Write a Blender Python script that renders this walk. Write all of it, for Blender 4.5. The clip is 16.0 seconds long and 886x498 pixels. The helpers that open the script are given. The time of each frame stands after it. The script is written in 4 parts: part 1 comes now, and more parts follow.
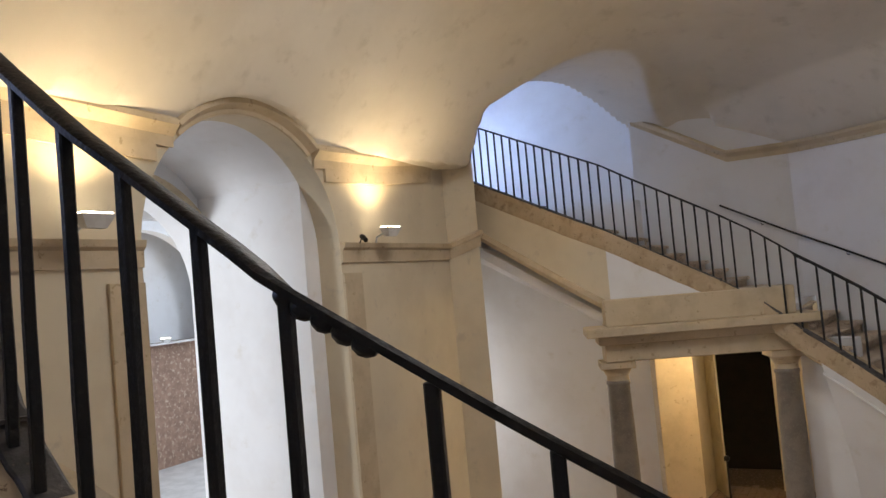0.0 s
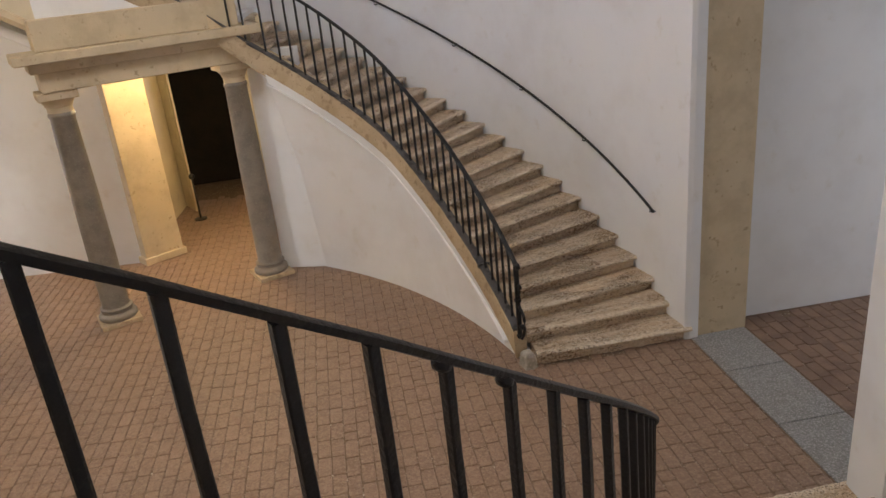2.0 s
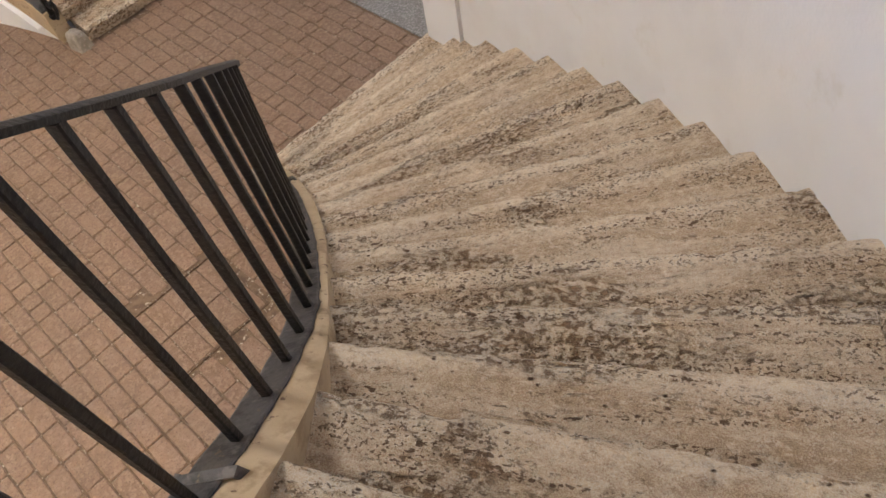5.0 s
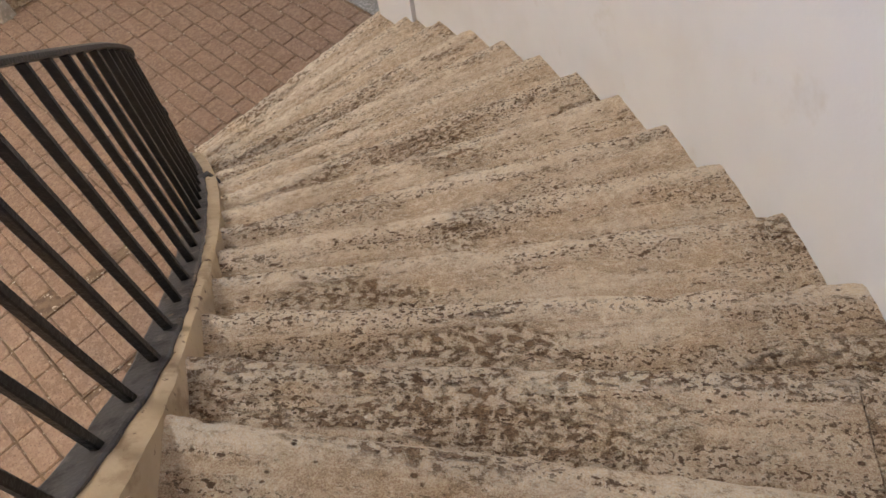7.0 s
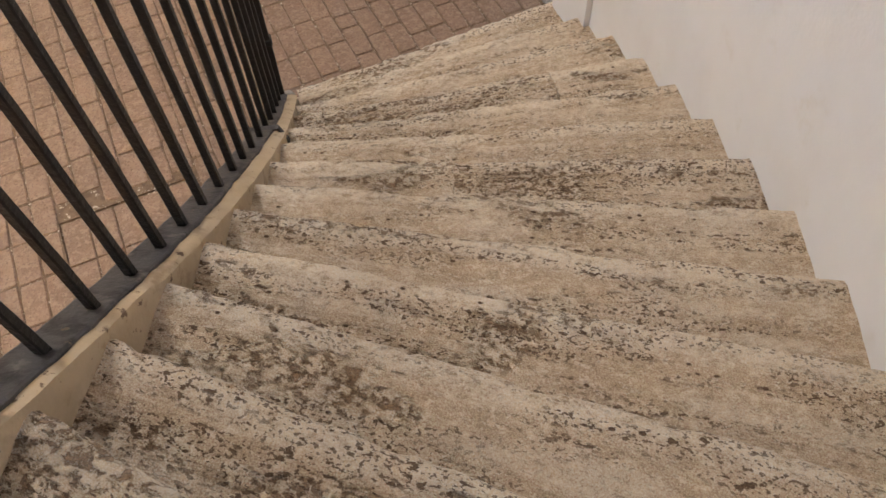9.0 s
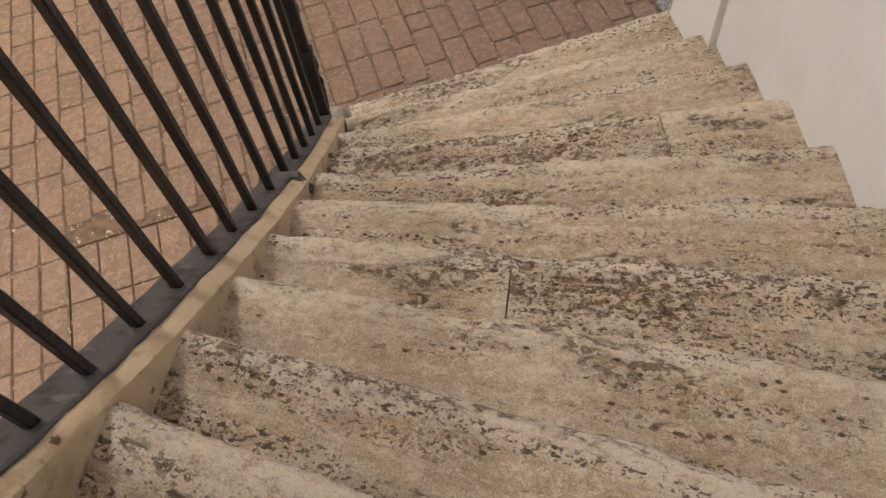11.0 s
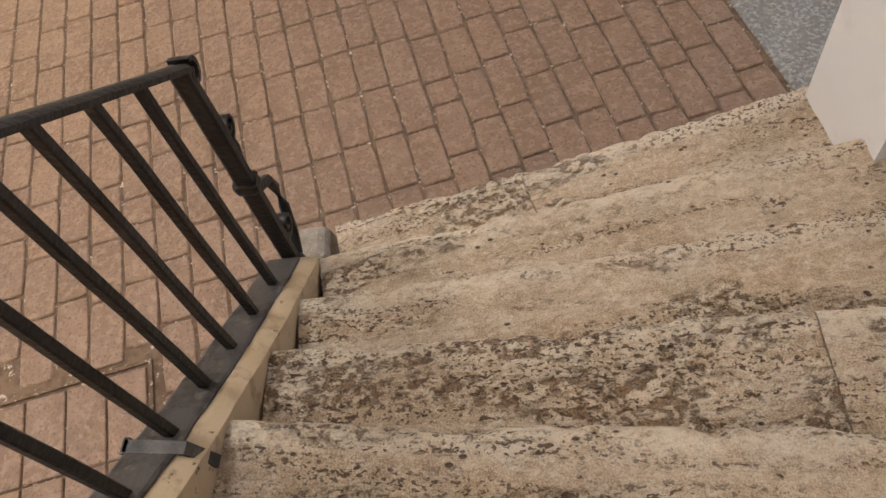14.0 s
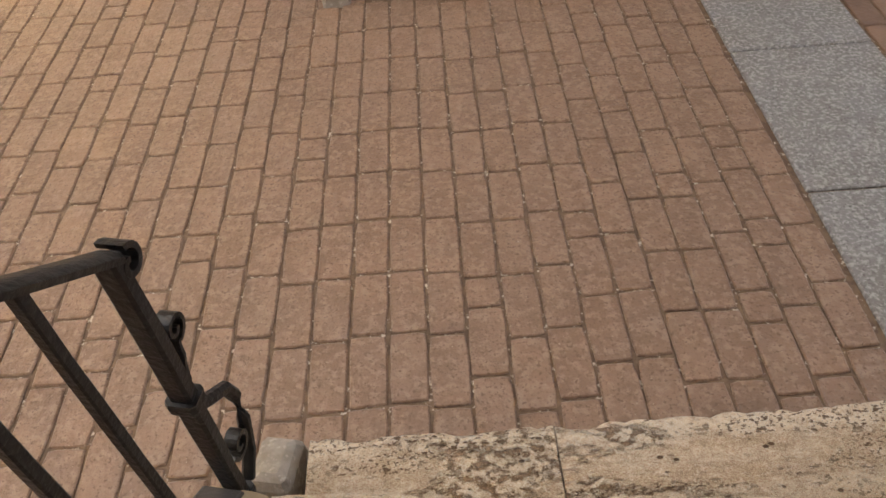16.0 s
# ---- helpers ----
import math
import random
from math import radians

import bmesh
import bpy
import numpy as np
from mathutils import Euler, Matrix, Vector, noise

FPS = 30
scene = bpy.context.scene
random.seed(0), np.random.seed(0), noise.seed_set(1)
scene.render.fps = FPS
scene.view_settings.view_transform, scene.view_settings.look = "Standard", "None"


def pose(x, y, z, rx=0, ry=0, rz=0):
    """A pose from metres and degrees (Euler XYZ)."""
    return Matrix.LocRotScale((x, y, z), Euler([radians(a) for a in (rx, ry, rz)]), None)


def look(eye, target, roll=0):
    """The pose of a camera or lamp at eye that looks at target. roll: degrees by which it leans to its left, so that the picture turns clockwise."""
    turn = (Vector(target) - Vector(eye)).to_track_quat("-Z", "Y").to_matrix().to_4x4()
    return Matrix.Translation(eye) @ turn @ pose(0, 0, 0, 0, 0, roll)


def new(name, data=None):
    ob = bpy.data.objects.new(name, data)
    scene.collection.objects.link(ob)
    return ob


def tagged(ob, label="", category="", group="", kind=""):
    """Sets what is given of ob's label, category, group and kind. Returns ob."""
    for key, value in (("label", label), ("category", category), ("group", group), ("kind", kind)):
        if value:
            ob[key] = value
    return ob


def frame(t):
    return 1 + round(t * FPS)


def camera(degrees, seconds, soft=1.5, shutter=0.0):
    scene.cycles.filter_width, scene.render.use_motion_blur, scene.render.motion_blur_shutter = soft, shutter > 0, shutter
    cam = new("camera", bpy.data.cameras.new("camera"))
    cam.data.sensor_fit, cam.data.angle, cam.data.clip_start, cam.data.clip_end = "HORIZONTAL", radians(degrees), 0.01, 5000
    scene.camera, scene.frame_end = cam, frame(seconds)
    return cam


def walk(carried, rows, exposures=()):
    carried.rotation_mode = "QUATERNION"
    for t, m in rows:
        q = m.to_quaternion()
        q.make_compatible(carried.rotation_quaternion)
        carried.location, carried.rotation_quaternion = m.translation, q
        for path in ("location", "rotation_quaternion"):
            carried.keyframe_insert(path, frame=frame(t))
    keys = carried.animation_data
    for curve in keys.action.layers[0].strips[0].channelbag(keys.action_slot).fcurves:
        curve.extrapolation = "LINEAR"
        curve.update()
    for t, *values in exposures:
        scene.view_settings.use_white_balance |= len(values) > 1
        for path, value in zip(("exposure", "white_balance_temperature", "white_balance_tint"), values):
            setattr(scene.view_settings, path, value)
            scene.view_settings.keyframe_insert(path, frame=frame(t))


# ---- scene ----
cam = camera(61.02, 16.0)
# seconds, eye (m), yaw, pitch, roll (degrees)
PATH = [
    (0.0, 0.457, -5.884, 4.431, 29.50, 2.86, -5.08),
    (0.5, 0.530, -5.863, 4.405, 19.32, 0.23, -4.95),
    (0.7, 0.532, -5.808, 4.400, 15.35, -0.66, -4.86),
    (1.0, 0.529, -5.729, 4.393, 9.41, -2.72, -4.25),
    (1.5, 0.559, -5.705, 4.401, -0.58, -9.96, -4.57),
    (2.0, 0.579, -5.671, 4.366, -7.26, -21.71, -5.92),
    (2.2, 0.598, -5.644, 4.277, -10.05, -25.49, -6.79),
    (2.5, 0.613, -5.638, 4.303, -13.96, -32.64, -6.53),
    (2.8, 0.610, -5.646, 4.361, -16.57, -39.20, -6.07),
    (3.0, 0.655, -5.645, 4.286, -17.71, -42.27, -5.62),
    (3.5, 0.699, -5.607, 4.243, -21.62, -46.00, -6.36),
    (4.0, 0.726, -5.492, 4.201, -28.87, -48.71, -7.50),
    (4.2, 0.738, -5.419, 4.175, -32.39, -50.03, -8.43),
    (6.3, 1.144, -5.203, 3.945, -37.22, -55.20, -14.79),
    (6.5, 1.185, -5.181, 3.885, -37.90, -55.27, -13.73),
    (7.0, 1.309, -5.146, 3.801, -38.71, -55.70, -9.93),
    (7.5, 1.419, -5.039, 3.678, -38.36, -55.87, -7.39),
    (8.0, 1.532, -4.920, 3.568, -35.71, -55.83, -5.15),
    (8.2, 1.597, -4.881, 3.517, -33.08, -55.52, -4.22),
    (10.3, 2.166, -4.317, 3.057, -12.49, -57.56, -6.69),
    (10.5, 2.195, -4.225, 2.997, -11.82, -57.48, -7.42),
    (11.0, 2.270, -4.050, 2.916, -9.91, -57.63, -9.36),
    (11.5, 2.379, -3.874, 2.795, -7.42, -57.58, -9.70),
    (12.0, 2.429, -3.670, 2.668, -5.38, -57.75, -11.01),
    (12.5, 2.485, -3.475, 2.592, -3.42, -58.45, -12.68),
    (13.0, 2.591, -3.300, 2.475, -2.38, -58.26, -12.52),
    (13.5, 2.665, -3.148, 2.401, -1.68, -58.26, -14.45),
    (14.0, 2.692, -2.936, 2.302, -1.64, -57.52, -15.00),
    (14.5, 2.768, -2.753, 2.190, -1.01, -57.05, -14.52),
    (15.0, 2.818, -2.608, 2.086, -0.75, -56.20, -13.40),
    (15.5, 2.799, -2.443, 1.991, -1.55, -51.88, -9.75),
    (16.0, 2.816, -2.398, 2.040, 0.70, -47.18, -4.57),
]
EXPOSURES = [(0.0, 0.38), (0.5, 0.2), (1.0, 0.35), (1.5, 0.65), (2.0, 1.1), (2.5, 1.4), (3.5, 1.74), (7.0, 1.84), (12.5, 1.88), (16.0, 1.93)]
walk(cam, [(t, pose(x, y, z, 0, 0, yaw) @ pose(0, 0, 0, 90 + pitch) @ pose(0, 0, 0, 0, 0, roll)) for t, x, y, z, yaw, pitch, roll in PATH], EXPOSURES)

# ---- world and lights ----
world = bpy.data.worlds.new("world")
scene.world = world
world.use_nodes = True
sky = world.node_tree.nodes.new("ShaderNodeTexSky")
sky.sky_type, sky.sun_disc = "NISHITA", False
sky.sun_elevation, sky.sun_rotation = radians(35), radians(120)
world.node_tree.links.new(sky.outputs[0], world.node_tree.nodes["Background"].inputs[0])
world.node_tree.nodes["Background"].inputs[1].default_value = 0.12


def area_lamp(name, eye, target, size, size_y, watts, colour):
    data = bpy.data.lights.new(name, "AREA")
    data.shape, data.size, data.size_y, data.energy, data.color = "RECTANGLE", size, size_y, watts, colour
    ob = new(name, data)
    ob.matrix_world = look(eye, target)
    return ob


DAY = (0.72, 0.84, 1.0)
WARM = (1.0, 0.76, 0.44)
# daylight in the windows of the two upper landings and the passage
for s in (1, -1):
    area_lamp("landing_daylight", (-6.85, 6.45 * s, 7.15), (1.6, 5.6 * s, 5.2), 1.6, 1.1, 58, (0.42, 0.57, 1.0))
area_lamp("passage_daylight", (9.4, 0, 2.4), (0, 0, 1.0), 2.4, 4.2, 24, (0.9, 0.94, 1.0))
# added fill lamps in the far court, where no window is known
area_lamp("court_fill", (-11.5, 12.2, 5.0), (-13.0, 4.0, 1.0), 4.0, 4.0, 420, DAY)
area_lamp("court_fill", (-13.2, -7.6, 4.2), (-6.2, 1.4, 3.0), 4.0, 4.0, 760, (0.88, 0.93, 1.0))
for s in (1, -1):
    area_lamp("corridor_daylight", (-6.9, 6.1 * s, 2.2), (-3.4, 6.5 * s, 1.7), 1.2, 3.2, 17, (0.92, 0.94, 1.0))
# added fill lamp in an invented opening at the vault's apex
area_lamp("apex_fill", (-1.2, 0, 8.42), (-1.2, 0, 0), 1.9, 1.9, 116, (1.0, 0.97, 0.955))


# ---- materials ----
def material(name, base, rough=0.8, spots=(), bump=0.15, bump_scale=40.0, metal=0.0, stretch=(1, 1, 1), island=0.0):
    """base colour; spots: (colour, noise scale, threshold, width, detail) laid over one another."""
    m = bpy.data.materials.new(name)
    m.use_nodes = True
    nt = m.node_tree
    n, l = nt.nodes, nt.links
    b = n["Principled BSDF"]
    b.inputs["Roughness"].default_value = rough
    b.inputs["Metallic"].default_value = metal
    co = n.new("ShaderNodeTexCoord")
    mp = n.new("ShaderNodeMapping")
    mp.inputs["Scale"].default_value = stretch
    l.new(co.outputs["Object"], mp.inputs["Vector"])
    vec = mp.outputs[0]
    rgb = n.new("ShaderNodeRGB")
    rgb.outputs[0].default_value = (*base, 1)
    col = rgb.outputs[0]
    if island:
        info = n.new("ShaderNodeObjectInfo")
        geo = n.new("ShaderNodeNewGeometry")
        add = n.new("ShaderNodeMath")
        add.operation = "ADD"
        l.new(info.outputs["Random"], add.inputs[0])
        l.new(geo.outputs["Random Per Island"], add.inputs[1])
        fr = n.new("ShaderNodeMath")
        fr.operation = "FRACT"
        l.new(add.outputs[0], fr.inputs[0])
        mr = n.new("ShaderNodeMapRange")
        mr.inputs["To Min"].default_value, mr.inputs["To Max"].default_value = 1 - island, 1 + island
        l.new(fr.outputs[0], mr.inputs[0])
        hsv = n.new("ShaderNodeHueSaturation")
        l.new(mr.outputs[0], hsv.inputs["Value"])
        l.new(col, hsv.inputs["Color"])
        col = hsv.outputs[0]
        shift = n.new("ShaderNodeVectorMath")
        shift.operation = "ADD"
        sc = n.new("ShaderNodeMath")
        sc.operation = "MULTIPLY"
        sc.inputs[1].default_value = 37.0
        l.new(fr.outputs[0], sc.inputs[0])
        l.new(vec, shift.inputs[0])
        l.new(sc.outputs[0], shift.inputs[1])
        vec = shift.outputs[0]
    height = None
    for colour, scale, threshold, width, detail in spots:
        t = n.new("ShaderNodeTexNoise")
        t.inputs["Scale"].default_value, t.inputs["Detail"].default_value = scale, detail
        t.inputs["Roughness"].default_value = 0.62
        l.new(vec, t.inputs["Vector"])
        r = n.new("ShaderNodeMapRange")
        r.interpolation_type = "SMOOTHSTEP"
        r.inputs["From Min"].default_value, r.inputs["From Max"].default_value = threshold - width, threshold + width
        l.new(t.outputs["Fac"], r.inputs[0])
        mx = n.new("ShaderNodeMix")
        mx.data_type = "RGBA"
        l.new(r.outputs[0], mx.inputs["Factor"])
        l.new(col, mx.inputs["A"])
        mx.inputs["B"].default_value = (*colour, 1)
        col = mx.outputs["Result"]
        height = r.outputs[0]
    l.new(col, b.inputs["Base Color"])
    t = n.new("ShaderNodeTexNoise")
    t.inputs["Scale"].default_value, t.inputs["Detail"].default_value = bump_scale, 5
    l.new(vec, t.inputs["Vector"])
    bp = n.new("ShaderNodeBump")
    bp.inputs["Strength"].default_value, bp.inputs["Distance"].default_value = bump, 0.01
    l.new(t.outputs["Fac"], bp.inputs["Height"])
    l.new(bp.outputs[0], b.inputs["Normal"])
    return m


def travertine_material(name, base, dark, pale):
    """Strata along the block's length, rows of pits sunk into it, a greyer worn skin."""
    m = bpy.data.materials.new(name)
    m.use_nodes = True
    nt = m.node_tree
    n, l = nt.nodes, nt.links
    b = n["Principled BSDF"]
    b.inputs["Roughness"].default_value = 0.75
    co = n.new("ShaderNodeTexCoord")
    info = n.new("ShaderNodeObjectInfo")
    mul = n.new("ShaderNodeMath")
    mul.operation = "MULTIPLY"
    mul.inputs[1].default_value = 53.0
    l.new(info.outputs["Random"], mul.inputs[0])
    add = n.new("ShaderNodeVectorMath")
    add.operation = "ADD"
    l.new(co.outputs["Object"], add.inputs[0])
    l.new(mul.outputs[0], add.inputs[1])

    def noise_at(stretch, scale, detail, rough=0.6, distortion=0.0):
        mp = n.new("ShaderNodeMapping")
        mp.inputs["Scale"].default_value = stretch
        l.new(add.outputs[0], mp.inputs["Vector"])
        t = n.new("ShaderNodeTexNoise")
        t.inputs["Scale"].default_value, t.inputs["Detail"].default_value = scale, detail
        t.inputs["Roughness"].default_value, t.inputs["Distortion"].default_value = rough, distortion
        l.new(mp.outputs[0], t.inputs["Vector"])
        return t.outputs["Fac"]

    def ramp(fac, lo, hi):
        r = n.new("ShaderNodeMapRange")
        r.interpolation_type = "SMOOTHSTEP"
        r.inputs["From Min"].default_value, r.inputs["From Max"].default_value = lo, hi
        l.new(fac, r.inputs[0])
        return r.outputs[0]

    def mix(fac, a, colour):
        mx = n.new("ShaderNodeMix")
        mx.data_type = "RGBA"
        l.new(fac, mx.inputs["Factor"])
        if isinstance(a, tuple):
            mx.inputs["A"].default_value = (*a, 1)
        else:
            l.new(a, mx.inputs["A"])
        mx.inputs["B"].default_value = (*colour, 1)
        return mx.outputs["Result"]

    def times(a, c):
        t = n.new("ShaderNodeMath")
        t.operation = "MULTIPLY"
        l.new(a, t.inputs[0])
        l.new(c, t.inputs[1])
        return t.outputs[0]

    def shown(fac, scale):
        t = n.new("ShaderNodeMath")
        t.operation = "MULTIPLY"
        t.inputs[1].default_value = scale
        l.new(fac, t.inputs[0])
        return t.outputs[0]

    def larger(a, c):
        t = n.new("ShaderNodeMath")
        t.operation = "MAXIMUM"
        l.new(a, t.inputs[0])
        l.new(c, t.inputs[1])
        return t.outputs[0]

    def cells(stretch, scale, lo, hi):
        mp = n.new("ShaderNodeMapping")
        mp.inputs["Scale"].default_value = stretch
        l.new(add.outputs[0], mp.inputs["Vector"])
        v = n.new("ShaderNodeTexVoronoi")
        v.inputs["Scale"].default_value = scale
        l.new(mp.outputs[0], v.inputs["Vector"])
        return ramp(v.outputs["Distance"], lo, hi)

    def plus(a, c):
        t = n.new("ShaderNodeMath")
        t.operation = "ADD"
        l.new(a, t.inputs[0])
        if isinstance(c, float):
            t.inputs[1].default_value = c
        else:
            l.new(c, t.inputs[1])
        return t.outputs[0]

    # how badly each block is eaten away
    worn = n.new("ShaderNodeMapRange")
    worn.inputs["To Min"].default_value, worn.inputs["To Max"].default_value = -0.045, 0.045
    l.new(info.outputs["Random"], worn.inputs[0])
    brown = tuple(c * w for c, w in zip(base, (0.60, 0.51, 0.40)))
    strata = noise_at((0.55, 6.0, 6.0), 2.6, 8, 0.66, 0.7)
    cloud = noise_at((1, 1.5, 1.5), 5.0, 8, 0.7, 0.6)
    mottle = noise_at((0.9, 1.3, 1.3), 30, 9, 0.78, 0.3)
    grain = noise_at((1, 1, 1), 240, 4, 0.75)
    col = mix(shown(ramp(strata, 0.42, 0.64), 0.45), base, pale)
    col = mix(shown(ramp(cloud, 0.48, 0.68), 0.42), col, brown)
    col = mix(shown(ramp(mottle, 0.50, 0.40), 0.65), col, pale)
    col = mix(shown(ramp(mottle, 0.54, 0.64), 0.5), col, brown)
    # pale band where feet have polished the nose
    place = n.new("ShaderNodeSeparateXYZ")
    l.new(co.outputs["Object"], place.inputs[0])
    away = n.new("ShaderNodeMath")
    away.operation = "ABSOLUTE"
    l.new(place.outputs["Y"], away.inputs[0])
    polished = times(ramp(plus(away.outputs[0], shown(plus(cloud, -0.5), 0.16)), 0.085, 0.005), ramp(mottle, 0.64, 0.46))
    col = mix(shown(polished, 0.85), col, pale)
    # rows of pits along the bedding, single holes, and crumbled stretches with pale ridges
    rows = ramp(plus(noise_at((0.7, 5.0, 5.0), 2.2, 5, 0.6, 0.7), worn.outputs[0]), 0.45, 0.58)
    small = times(ramp(noise_at((0.9, 1.2, 1.2), 90, 2, 0.5, 0.1), 0.575, 0.605), rows)
    medium = times(ramp(noise_at((0.75, 1.3, 1.3), 46, 3, 0.55, 0.2), 0.60, 0.63), plus(shown(rows, 0.85), 0.15))
    holes = times(cells((0.8, 1.3, 1.3), 24, 0.20, 0.12), ramp(noise_at((1, 1, 1), 9.0, 3, 0.5), 0.55, 0.60))
    trodden = shown(ramp(place.outputs["X"], 1.3, 0.5), 0.035)
    eaten = ramp(plus(plus(noise_at((0.9, 2.6, 2.6), 1.7, 5, 0.6, 0.5), trodden), worn.outputs[0]), 0.535, 0.605)
    rough = noise_at((0.9, 1.2, 1.2), 34, 8, 0.66, 0.35)
    crust = times(ramp(rough, 0.50, 0.565), eaten)
    ridge = times(ramp(rough, 0.50, 0.42), eaten)
    col = mix(shown(ridge, 0.4), col, pale)
    col = mix(shown(crust, 0.75), col, tuple(c * 1.7 for c in dark))
    hole = larger(shown(small, 0.85), larger(medium, holes))
    col = mix(shown(hole, 0.92), col, dark)
    speck = n.new("ShaderNodeMixRGB")
    speck.blend_type = "OVERLAY"
    speck.inputs[0].default_value = 0.42
    l.new(col, speck.inputs[1])
    l.new(ramp(grain, 0.30, 0.70), speck.inputs[2])
    l.new(speck.outputs[0], b.inputs["Base Color"])
    relief = plus(shown(larger(hole, crust), -1.0), plus(shown(rough, 0.5), plus(shown(mottle, 0.5), shown(strata, 0.35))))
    depth = n.new("ShaderNodeMath")
    depth.operation = "ADD"
    l.new(relief, depth.inputs[0])
    l.new(shown(times(rough, eaten), -1.0), depth.inputs[1])
    bp = n.new("ShaderNodeBump")
    bp.inputs["Strength"].default_value, bp.inputs["Distance"].default_value = 1.0, 0.022
    l.new(depth.outputs[0], bp.inputs["Height"])
    l.new(bp.outputs[0], b.inputs["Normal"])
    return m


PLASTER = material("plaster", (0.83, 0.83, 0.84), 0.9, [((0.77, 0.76, 0.76), 1.1, 0.56, 0.16, 4), ((0.74, 0.72, 0.69), 3.7, 0.68, 0.10, 5)], 0.12, 60)
CREAM = material("cream_plaster", (0.72, 0.63, 0.47), 0.9, [((0.66, 0.57, 0.42), 1.3, 0.55, 0.15, 4), ((0.60, 0.52, 0.40), 4.5, 0.66, 0.08, 5)], 0.12, 60)
VAULT = material("vault_plaster", (0.76, 0.70, 0.60), 0.92, [((0.70, 0.64, 0.54), 0.9, 0.55, 0.14, 4), ((0.64, 0.58, 0.48), 3.1, 0.64, 0.1, 5)], 0.35, 5)
TRIM = material("painted_stone_trim", (0.62, 0.51, 0.35), 0.8, [((0.52, 0.42, 0.28), 2.6, 0.55, 0.14, 6), ((0.42, 0.32, 0.2), 11, 0.66, 0.05, 4)], 0.25, 50)
STRING = material("worn_string_stone", (0.54, 0.42, 0.275), 0.75, [((0.46, 0.35, 0.22), 3.2, 0.52, 0.12, 6), ((0.36, 0.26, 0.16), 9, 0.60, 0.07, 7), ((0.17, 0.11, 0.07), 30, 0.66, 0.03, 5)], 0.35, 45)
COLUMN = material("grey_column_stone", (0.25, 0.215, 0.175), 0.45, [((0.19, 0.165, 0.135), 5, 0.52, 0.14, 8), ((0.30, 0.27, 0.23), 60, 0.62, 0.06, 4)], 0.12, 70)
NEWEL_STONE = material("worn_grey_stone", (0.36, 0.32, 0.275), 0.8, [((0.27, 0.235, 0.195), 14, 0.52, 0.12, 8), ((0.46, 0.41, 0.35), 40, 0.60, 0.06, 6)], 0.5, 50)
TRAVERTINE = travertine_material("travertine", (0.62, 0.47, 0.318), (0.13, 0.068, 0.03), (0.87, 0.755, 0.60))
BRICK = material("floor_brick", (0.295, 0.190, 0.130), 0.46, [((0.23, 0.145, 0.096), 7, 0.52, 0.14, 8), ((0.35, 0.24, 0.17), 30, 0.55, 0.10, 8), ((0.18, 0.11, 0.072), 75, 0.60, 0.06, 5), ((0.60, 0.50, 0.40), 70, 0.735, 0.03, 3)], 0.8, 55, island=0.10)
BRICK_DARK = material("passage_brick", (0.24, 0.15, 0.10), 0.5, [((0.17, 0.10, 0.07), 4, 0.52, 0.12, 6)], 0.4, 60, island=0.12)
MORTAR = material("mortar", (0.15, 0.10, 0.068), 0.9, [((0.22, 0.15, 0.10), 20, 0.5, 0.1, 5), ((0.68, 0.60, 0.50), 38, 0.63, 0.05, 5)], 0.5, 90)
SLAB = material("grey_threshold_stone", (0.26, 0.25, 0.245), 0.6, [((0.22, 0.21, 0.20), 6, 0.5, 0.12, 9), ((0.42, 0.41, 0.40), 55, 0.54, 0.08, 8), ((0.16, 0.15, 0.145), 80, 0.60, 0.05, 6)], 0.5, 80)
IRON = material("black_wrought_iron", (0.009, 0.0085, 0.0085), 0.45, [((0.025, 0.023, 0.021), 30, 0.64, 0.08, 4)], 0.4, 70, metal=0.1)
IRON_FLAT = material("grey_iron_flat", (0.095, 0.088, 0.085), 0.55, [((0.045, 0.042, 0.04), 9, 0.54, 0.06, 7), ((0.17, 0.15, 0.14), 16, 0.62, 0.06, 6), ((0.16, 0.12, 0.08), 20, 0.68, 0.04, 4)], 0.3, 70, metal=0.3)
# near-black colour that puts the doorway's shade into the surface
UNLIT_BLACK = material("painted_darkness", (0.012, 0.009, 0.007), 0.9, [((0.02, 0.015, 0.01), 3, 0.5, 0.2, 3)])
DOOR = material("painted_door", (0.66, 0.58, 0.40), 0.55, [((0.58, 0.5, 0.34), 3, 0.56, 0.12, 5)], 0.1, 40)
WHITE = material("white_enamel", (0.75, 0.74, 0.72), 0.4, [((0.68, 0.67, 0.65), 8, 0.55, 0.1, 3)], 0.05, 60)
OLDBRICK = material("old_brick_wall", (0.33, 0.21, 0.15), 0.9, [((0.24, 0.15, 0.11), 5, 0.5, 0.15, 8), ((0.52, 0.40, 0.30), 9, 0.6, 0.08, 8)], 0.6, 18)
PALE = material("pale_paving", (0.62, 0.60, 0.58), 0.8, [((0.52, 0.5, 0.48), 2.4, 0.5, 0.15, 5)], 0.2, 30)
GLOW = bpy.data.materials.new("lamp_glass")
GLOW.use_nodes = True
GLOW.node_tree.nodes["Principled BSDF"].inputs["Emission Color"].default_value = (1.0, 0.86, 0.62, 1)
GLOW.node_tree.nodes["Principled BSDF"].inputs["Emission Strength"].default_value = 14


